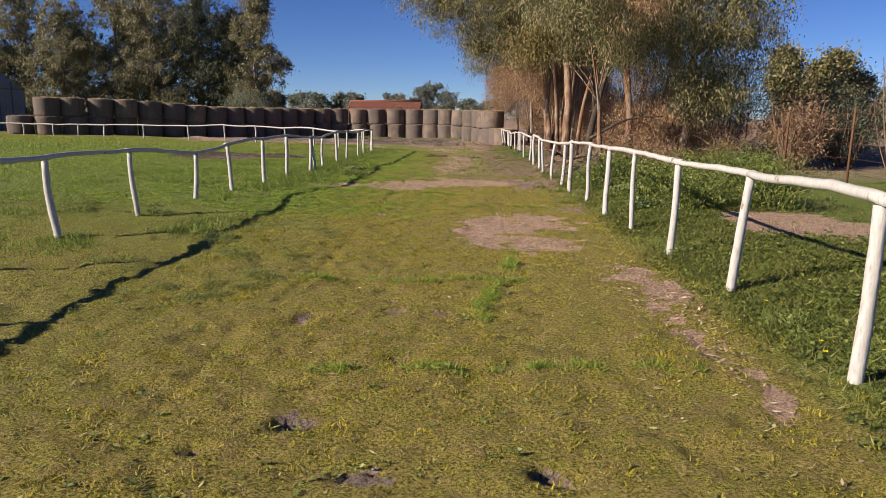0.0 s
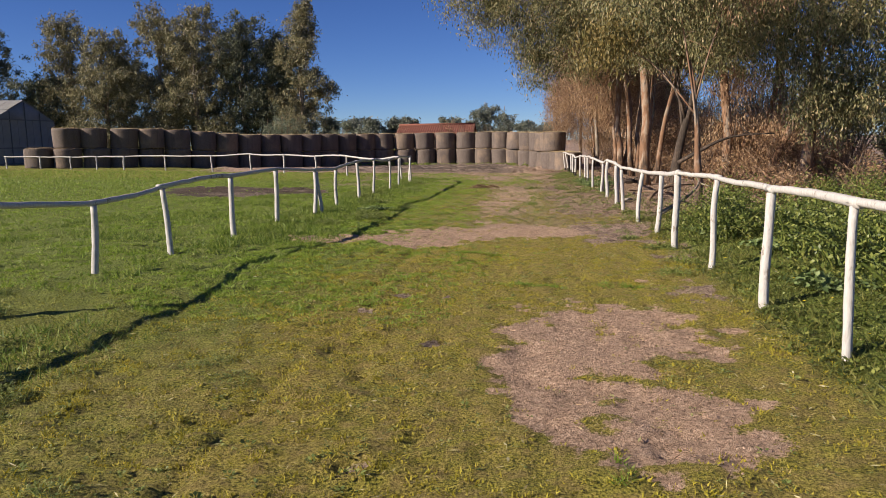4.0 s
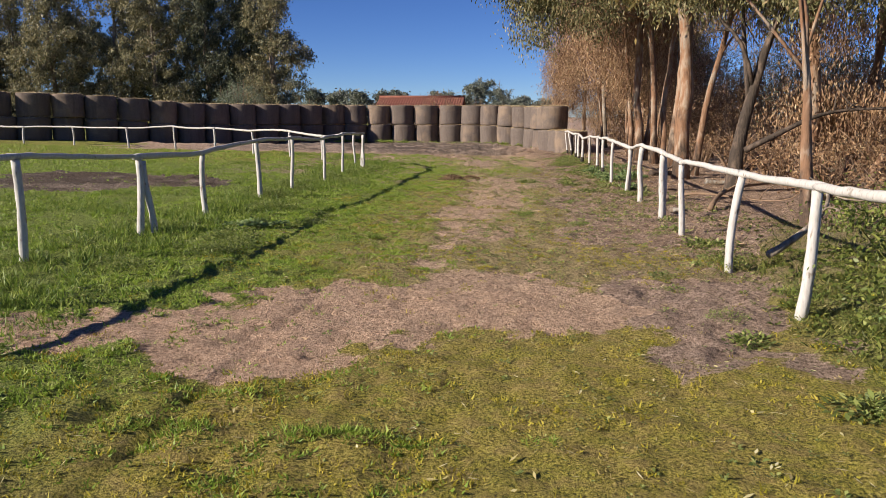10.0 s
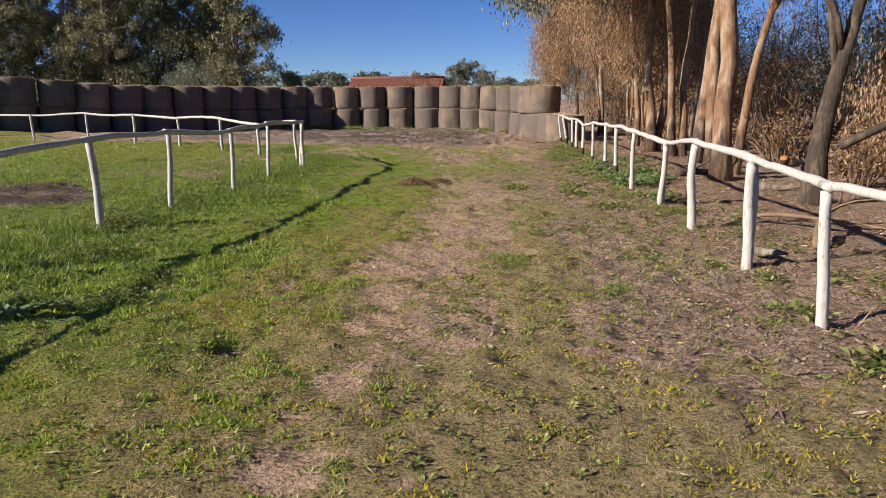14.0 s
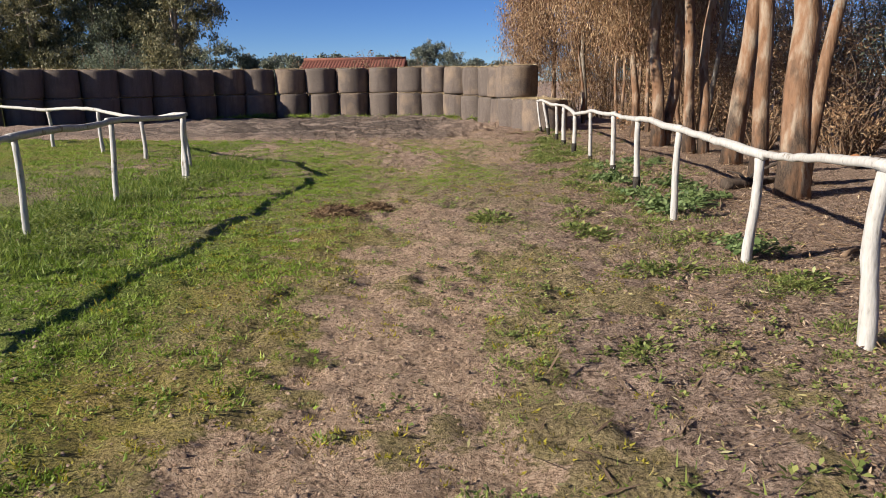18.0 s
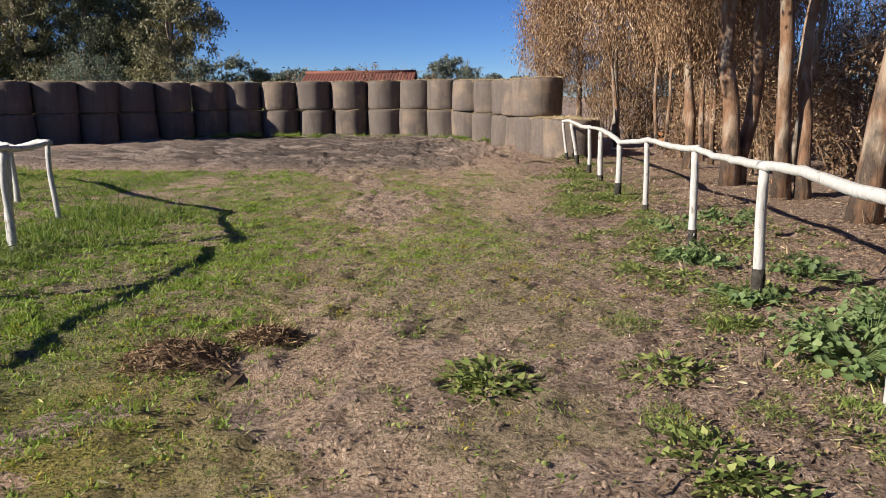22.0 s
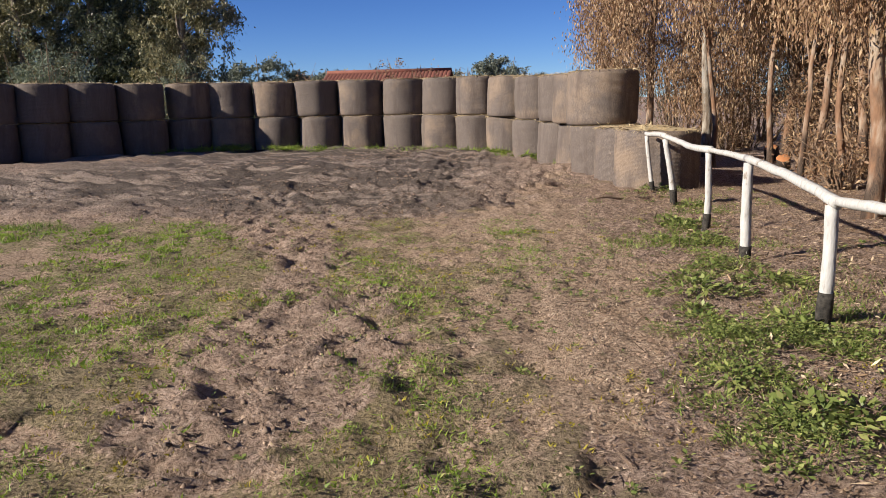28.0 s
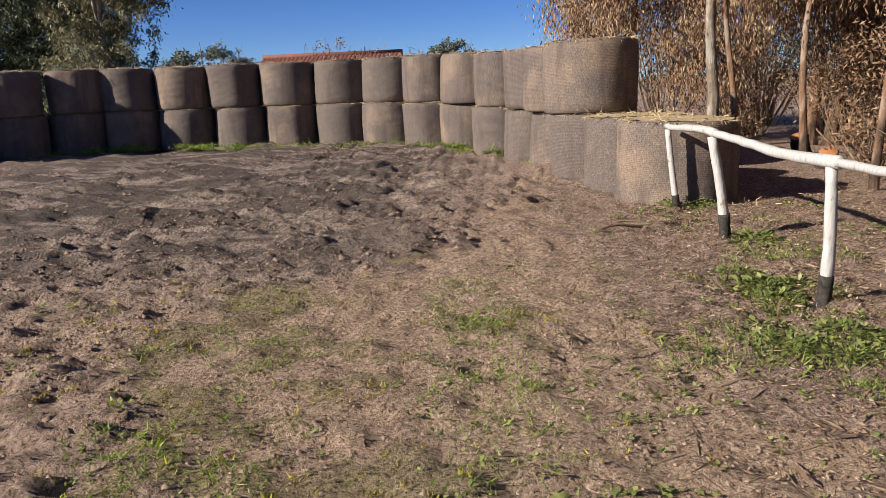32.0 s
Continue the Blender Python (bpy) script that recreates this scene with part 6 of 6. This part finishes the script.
# ---- ground plants and litter ----
def scatter(n, x0, x1, y0, y1, rng, keep):
    x, y = rng.uniform(x0, x1, n), rng.uniform(y0, y1, n)
    ok = rng.uniform(0, 1, n) < keep(x, y)
    x, y = x[ok], y[ok]
    return np.stack([x, y, ground_z(x, y)], -1)


def grass(name, label, p, length, width, material, rng, lean=0.6):
    """Pointed blades of one triangle each."""
    n = len(p)
    d = unit(np.stack([rng.normal(0, lean, n), rng.normal(0, lean, n), np.ones(n)], -1))
    side = unit(np.cross(d, rng.normal(size=(n, 3)))) * (width * rng.uniform(0.6, 1.4, n) * 0.5)[:, None]
    p = p - np.array([0, 0, 0.004])
    v = np.stack([p - side, p + side, p + d * (length * rng.uniform(0.4, 1.6, n))[:, None]], 1).reshape(-1, 3)
    return tagged(new(name, mesh_from(name, v, np.arange(3 * n).reshape(n, 3), material)), label, "grass", kind="stuff")


def turf(x, y):
    b, m, l = cover(x, y)
    patch = 0.6 + 0.75 * mottle(x, y, 40)
    return (1 - 0.45 * step(33, 36, y) * step(-7, -4, x)) * np.clip(1 - 0.97 * b, 0, 1) * np.clip(1 - 0.93 * m, 0, 1) * np.clip(1 - 0.88 * l, 0.05, 1) * np.clip(patch, 0.12, 1)


rng = np.random.default_rng(70)
def turf2(x, y):
    """Turf that also straggles in small clumps over bare ground."""
    clump = step(0.15, 0.55, lattice(x * 1.7, y * 1.7, 35) + 0.5 * lattice(x * 4.3, y * 4.3, 36)) * (1 - step(42.5, 44.5, y))
    return np.clip(turf(x, y) + (0.42 - 0.24 * step(27, 30, y)) * clump * step(18, 22, y) + 0.15 * clump, 0, 1) * (1 - 0.5 * spot(x, y, 0.1, 31.0, 1.7, 1.6))


def tufts_of(name, label, centres, per, length, width, spread, material, rng, up=0.8):
    """Low cushions of blades that lean outwards from many close centres."""
    n, k = len(centres), len(centres) * per
    size = np.repeat(rng.uniform(0.55, 1.5, n), per)
    a, q = rng.uniform(0, 2 * np.pi, k), np.sqrt(rng.uniform(0, 1, k))
    out = np.stack([np.cos(a) * q, np.sin(a) * q, np.zeros(k)], -1)
    p = np.repeat(centres, per, 0) + out * (spread * size)[:, None]
    d = unit(out * 0.9 + np.stack([rng.normal(0, 0.4, k), rng.normal(0, 0.4, k), np.full(k, up) * rng.uniform(0.5, 1.4, k)], -1))
    side = unit(np.cross(d, rng.normal(size=(k, 3)))) * (width * rng.uniform(0.6, 1.4, k) * 0.5)[:, None]
    p[:, 2] -= 0.004
    v = np.stack([p - side, p + side, p + d * (length * size * rng.uniform(0.6, 1.3, k) * (1.2 - 0.5 * q))[:, None]], 1).reshape(-1, 3)
    return tagged(new(name, mesh_from(name, v, np.arange(3 * k).reshape(k, 3), material)), label, "grass", kind="stuff")


near = lambda x, y: turf2(x, y) * (x > -3.4 - 0.2 * lattice(x, y, 7)) * (x < 2.5) * (1.0 - 0.45 * step(16, 30, y)) * (1 - pits_at(x, y))
dry = lambda x, y: step(0.1, -0.35, mottle(x, y, 90))
clot = lambda x, y, k: np.clip(0.55 + 0.9 * lattice(x * 4.3, y * 4.3, k) + 0.5 * lattice(x * 9.1, y * 9.1, k + 1), 0.06, 1)
tufts_of("short_grass", "short trodden yellow-green grass of the track", scatter(76000, -3.6, 2.4, 2.5, 44, rng, lambda x, y: near(x, y) * (1 - 0.8 * dry(x, y)) * clot(x, y, 110)), 9, 0.027, 0.0105, 0.042, M_GRASS, rng)
tufts_of("dry_turf", "short dead straw-coloured turf of the track", scatter(60000, -3.6, 2.6, 1.5, 46, rng, lambda x, y: near(x, y) * dry(x, y) * (1 - 0.85 * cover(x, y)[0]) * clot(x, y, 112)), 7, 0.026, 0.007, 0.04, M_DRY, rng, 0.5)
tufts_of("rut_grass", "thin rows of taller green grass along old ruts", scatter(30000, -2.2, 1.8, 4, 17, rng, rut_line), 10, 0.05, 0.008, 0.03, M_LUSH, rng)
tufts_of("green_turf", "bright green short turf beside the paddock", scatter(105000, -4.2, 0.4, 12, 42, rng, lambda x, y: np.maximum(turf(x, y), 0.7 * sward(x, y)) * (1 - 0.8 * cover(x, y)[0]) * np.clip(0.65 + 0.9 * mottle(x, y, 105), 0.1, 1) * clot(x, y, 114) * step(0.1, -1.7, x + 0.5 * mottle(x, y, 95)) * (1 - step(38, 42, y))), 9, 0.031, 0.0125, 0.045, M_LUSH, rng)
lush = lambda x, y: np.clip(1.5 * turf(x, y), 0, 1) * np.clip(0.75 + 0.7 * mottle(x, y, 103), 0.15, 1) * step(-2.4, -3.4, x + 0.4 * lattice(x, y, 7)) * (1 - step(41, 43.5, y)) * (1.0 - 0.6 * step(-6, -11, x)) * (0.4 + 0.6 * step(7, 15, y))
tufts_of("paddock_grass", "lush green paddock grass", scatter(76000, -12, -2.2, 13, 43.5, rng, lambda x, y: lush(x, y) * clot(x, y, 116)), 8, 0.048, 0.0165, 0.055, M_LUSH, rng)
grass("near_paddock_grass", "short olive-green paddock grass", scatter(230000, -12, -2.2, 3, 15, rng, lambda x, y: lush(x, y) * (1 - step(11, 15, y))), 0.022, 0.011, M_OLIVE, rng, 1.1)
tufts_of("fence_grass", "deep green grass grown up round the paddock posts", scatter(11000, -6.2, -3.3, 14, 37, rng, lambda x, y: step(1.0, 0.1, np.abs(x + 4.7)) * clot(x, y, 118) * step(14, 19, y)), 13, 0.1, 0.013, 0.08, M_FENCE, rng, 1.0)
bank = lambda x, y: np.clip(sward(x, y) * (0.25 + 1.1 * mottle(x, y, 101)), 0, 1)
grass("ridge_grass", "green grass strips between the wheel lines", scatter(430000, -4.5, 0.6, 20, 43.5, rng, lambda x, y: bank(x, y) * (0.4 + 0.6 * step(29, 33, y))), 0.034, 0.0075, M_LUSH, rng, 1.0)
grass("far_paddock_grass", "lush green paddock grass", scatter(120000, -36, -9, 3, 50, rng, lambda x, y: (y < 44 + 0.1 * x) * step(-9, -13, x) * (1 - cover(x, y)[1]) * (1 - step(-28, -36, x)) * step(3, 14, y)), 0.065, 0.03, M_LUSH, rng, 0.7)
verge = lambda x, y: turf(x, y) * step(1.9, 2.5, x) * (1 - step(18, 26, y)) * (1 - step(4.0, 7.5, x + 0.8 * lattice(x, y, 33)))
grass("verge_grass", "tall green verge grass under the fence", scatter(230000, 1.8, 7, 2, 26, rng, verge), 0.08, 0.01, M_VERGE, rng, 0.9)


def weeds(name, label, p, size, rng, leaves=9, material=M_WEED):
    """Low rosettes of broad leaves."""
    n = len(p)
    s = size * rng.uniform(0.5, 1.5, n)
    base = np.repeat(p, leaves, 0)
    a = rng.uniform(0, 2 * np.pi, n * leaves)
    way = np.stack([np.cos(a), np.sin(a), rng.uniform(0.2, 1.1, n * leaves)], -1)
    sz = np.repeat(s, leaves)
    base = base + way * (sz * rng.uniform(0, 0.7, n * leaves))[:, None] * np.array([0.8, 0.8, 0.8])
    v, f = blades(base, way, sz * rng.uniform(0.6, 1.1, n * leaves), sz * 0.5, rng, 0.25, True)
    return tagged(new(name, mesh_from(name, v, f, material)), label, "weeds", kind="stuff")


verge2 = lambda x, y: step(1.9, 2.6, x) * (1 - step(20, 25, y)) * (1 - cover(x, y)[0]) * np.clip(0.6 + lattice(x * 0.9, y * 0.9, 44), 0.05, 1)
weeds("verge_weeds", "broad-leaved green weeds under the fence", scatter(19000, 1.9, 6.0, 2, 25, rng, verge2), 0.046, rng, 9, M_WEED_SHADED)
track = lambda x, y: (0.25 + 0.75 * step(0.1, 0.5, lattice(x * 0.8, y * 0.8, 45))) * (1 - cover(x, y)[0] * 0.8)
clover = lambda x, y: np.clip(turf(x, y) * (0.35 + 0.9 * mottle(x, y, 97)), 0, 1)
weeds("clover", "tiny round-leaved clover in the turf", scatter(52000, -4.2, 2.3, 2, 42, rng, clover), 0.019, rng, 4)
weeds("litter_sprouts", "small green sprouts in the leaf litter", scatter(9000, -0.6, 2.3, 20, 44, rng, lambda x, y: np.clip(0.25 + 0.9 * mottle(x, y, 107), 0, 1)), 0.03, rng, 7)
weeds("track_weeds", "small green weeds in the track", scatter(3200, -3.5, 2.2, 2, 44, rng, track), 0.03, rng)
weeds("left_weeds", "clumps of green weeds beside the paddock fence", scatter(3200, -7, -3.6, 3, 40, rng, lambda x, y: step(0.15, 0.6, lattice(x * 0.9, y * 0.9, 46))), 0.05, rng)
grass("paddock_tufts", "taller green tufts along the paddock fence", scatter(170000, -9, -2.6, 8, 42, rng, lambda x, y: step(0.1, 0.6, lattice(x * 0.8, y * 0.8, 55) + 0.4 * lattice(x * 2.3, y * 2.3, 56)) * step(-2.8, -4.2, x) * (1 - cover(x, y)[1])), 0.075, 0.011, M_FENCE, rng, 0.7)
tufts = lambda x, y: step(0.15, 0.55, lattice(x * 1.2, y * 1.2, 47) + 0.35 * lattice(x * 3, y * 3, 57)) * step(0.9, 1.4, x)
grass("litter_tufts", "green grass tufts among the fallen leaves", scatter(120000, 0.7, 2.8, 24, 47, rng, lambda x, y: 0.42 * tufts(x + 3, y) * (0.15 + 0.85 * step(27, 31, y)) * (1 - 0.7 * step(2.0, 2.8, x))), 0.055, 0.01, M_TUFT, rng, 0.8)
weeds("litter_weeds", "green weeds among the fallen leaves", scatter(4500, 0.7, 3.6, 24, 47, rng, tufts), 0.042, rng)
foot_x, foot_y = [p[0] for p in WALL[15:3:-1]], [p[1] for p in WALL[15:3:-1]]
foot = lambda x, y: step(0.55, 0.2, np.abs(y - np.interp(x, foot_x, foot_y) + 1.0)) * np.clip(0.55 + 0.8 * lattice(x * 1.3, y * 1.3, 59), 0, 1)
weeds("wall_weeds", "green weeds at the foot of the bales", scatter(9000, -12.5, 0.6, 51, 58, rng, foot), 0.075, rng)
grass("wall_grass", "green grass at the foot of the bales", scatter(60000, -12.5, 0.6, 51, 58, rng, foot), 0.12, 0.02, M_LUSH, rng, 0.6)


def litter(name, label, p, length, width, material, rng):
    n = len(p)
    way = np.stack([rng.normal(size=n), rng.normal(size=n), rng.normal(0, 0.18, n)], -1)
    v, f = blades(p + np.array([0, 0, 0.012]), way, length * rng.uniform(0.5, 1.4, n), width * rng.uniform(0.6, 1.3, n), rng, 0, True)
    return tagged(new(name, mesh_from(name, v, f, material)), label, "leaf litter", kind="stuff")


fallen = lambda x, y: np.clip(cover(x, y)[2], 0.02, 1) * (0.3 + 0.7 * step(0.5, 1.7, x)) * np.clip(0.75 + 0.5 * lattice(x * 1.3, y * 1.3, 48), 0.1, 1)
litter("fallen_leaves", "brown fallen gum leaves and bark shreds", scatter(430000, -1, 5.0, 20, 48, rng, lambda x, y: fallen(x, y) * (0.55 + 0.45 * step(28, 34, y))), 0.034, 0.0095, M_LITTER, rng)
litter("curled_leaves", "pale curled dead leaves", scatter(19000, 0.6, 5.0, 20, 48, rng, lambda x, y: fallen(x, y) * step(0.8, 2.4, x) * (0.25 + 0.75 * step(27, 33, y))), 0.085, 0.018, M_CURL, rng)
litter("scattered_leaves", "pale fallen gum leaves on the grass", scatter(3600, -4, 3, 2, 34, rng, lambda x, y: (0.35 + 0.65 * step(-0.5, 2, x)) * (1 - 0.85 * cover(x, y)[0])), 0.06, 0.014, M_PALE_LITTER, rng)
litter("dry_stalks", "dry stalks and shreds of straw in the grass", scatter(13000, -3.5, 2.4, 1.5, 46, rng, lambda x, y: (0.4 + 0.6 * step(0.0, 0.4, lattice(x * 1.5, y * 1.5, 49))) * (1 - 0.9 * cover(x, y)[0])), 0.06, 0.005, M_PALE_LITTER, rng)
litter("fallen_twigs", "dark fallen twigs and bark strips", scatter(5000, 0.2, 6, 21, 49, rng, lambda x, y: 1.0), 0.22, 0.012, M_TWIG, rng)


def clods(name, label, p, size, material, rng, tall=1.0):
    """Small crumbs of earth: squat uneven pyramids of four sides."""
    n = len(p)
    s = size * rng.uniform(0.4, 1.5, n) ** 1.5
    a = rng.uniform(0, 2 * np.pi, n)
    v = []
    for k in range(4):
        q = s * rng.uniform(0.7, 1.3, n)
        v.append(p + np.stack([np.cos(a + k * np.pi / 2) * q, np.sin(a + k * np.pi / 2) * q, -0.3 * s], -1))
    v.append(p + np.stack([rng.normal(0, 0.3, n) * s, rng.normal(0, 0.3, n) * s, s * tall * rng.uniform(0.35, 0.8, n)], -1))
    v = np.stack(v, 1).reshape(-1, 3)
    f = (np.arange(n)[:, None, None] * 5 + np.array([[0, 1, 4], [1, 2, 4], [2, 3, 4], [3, 0, 4]])[None]).reshape(-1, 3)
    return tagged(new(name, mesh_from(name, v, f, material)), label, "earth", kind="stuff")


M_CLOD = leaf_material("crumbled_earth", [(0, (0.13, 0.087, 0.062)), (0.5, (0.27, 0.187, 0.134)), (1, (0.4, 0.29, 0.21))], 0.95, 0.01)
churned = lambda x, y: np.clip(cover(x, y)[1] + 0.25 * cover(x, y)[0] + 0.3 * (y > 22), 0, 1) * np.clip(0.5 + mottle(x, y, 80), 0.05, 1)
clods("mud_crumbs", "crumbs and clods of churned earth", scatter(150000, -5, 2, 20, 48, rng, churned), 0.011, M_CLOD, rng)
clods("rut_clods", "lumps of churned mud", scatter(13000, -13, -0.5, 42.5, 55, rng, lambda x, y: cover(x, y)[1] * np.clip(0.3 + 1.2 * lattice(x * 0.7, y * 2.2, 82), 0, 1)), 0.027, M_CLOD, rng, 0.6)
clods("mud_clods", "crumbs and clods of churned earth", scatter(10000, -10, 1.5, 33, 54, rng, lambda x, y: cover(x, y)[1]), 0.016, M_CLOD, rng)
grit = lambda x, y: cover(x, y)[0]
M_GRIT = leaf_material("pink_grit", [(0, (0.24, 0.16, 0.112)), (0.5, (0.41, 0.282, 0.2)), (1, (0.52, 0.38, 0.28))], 0.9, 0.01)
clods("sand_grit", "coarse pinkish sand grains", scatter(105000, -4, 2.3, 7, 46, rng, grit), 0.0074, M_GRIT, rng)
flower = scatter(110, 2.1, 5, 3, 20, rng, lambda x, y: 0.6 + 0 * x)
n = len(flower)
way = np.stack([rng.normal(0, 0.3, n), rng.normal(0, 0.3, n), np.ones(n)], -1)
petals = []
for k in range(6):
    out = np.stack([np.cos(k * 1.05 + rng.normal(0, 0.2, n)), np.sin(k * 1.05 + rng.normal(0, 0.2, n)), np.full(n, 0.25)], -1)
    petals.append(blades(flower + np.array([0, 0, 0.14]), out, 0.018, 0.013, rng, 0, True))
tagged(new("yellow_flowers", mesh_from("yellow_flowers", *join(petals), M_YELLOW)), "small yellow flowers among the verge weeds", "flowers", kind="stuff")
litter("patch_litter", "dark bits of leaf and twig on the sand", scatter(9000, -4, 2.3, 7, 34, rng, lambda x, y: cover(x, y)[0] * np.clip(0.3 + lattice(x * 2, y * 2, 58), 0.05, 1)), 0.04, 0.01, M_DUNG_STRAW, rng)
litter("verge_litter", "tan dead leaves along the verge", scatter(5500, 1.0, 2.4, 2.8, 9.6, rng, lambda x, y: strip(x, y, VERGE_Y, VERGE_X, [0.12, 0.12, 0.2, 0.4, 0.4], 0.8) * np.clip(0.4 + mottle(x, y, 99), 0, 1)), 0.06, 0.016, M_CURL, rng)
litter("patch_twigs", "dark twigs lying on the sand", scatter(1500, -4, 2.3, 7, 44, rng, lambda x, y: cover(x, y)[0]), 0.13, 0.008, M_DUNG_STRAW, rng)
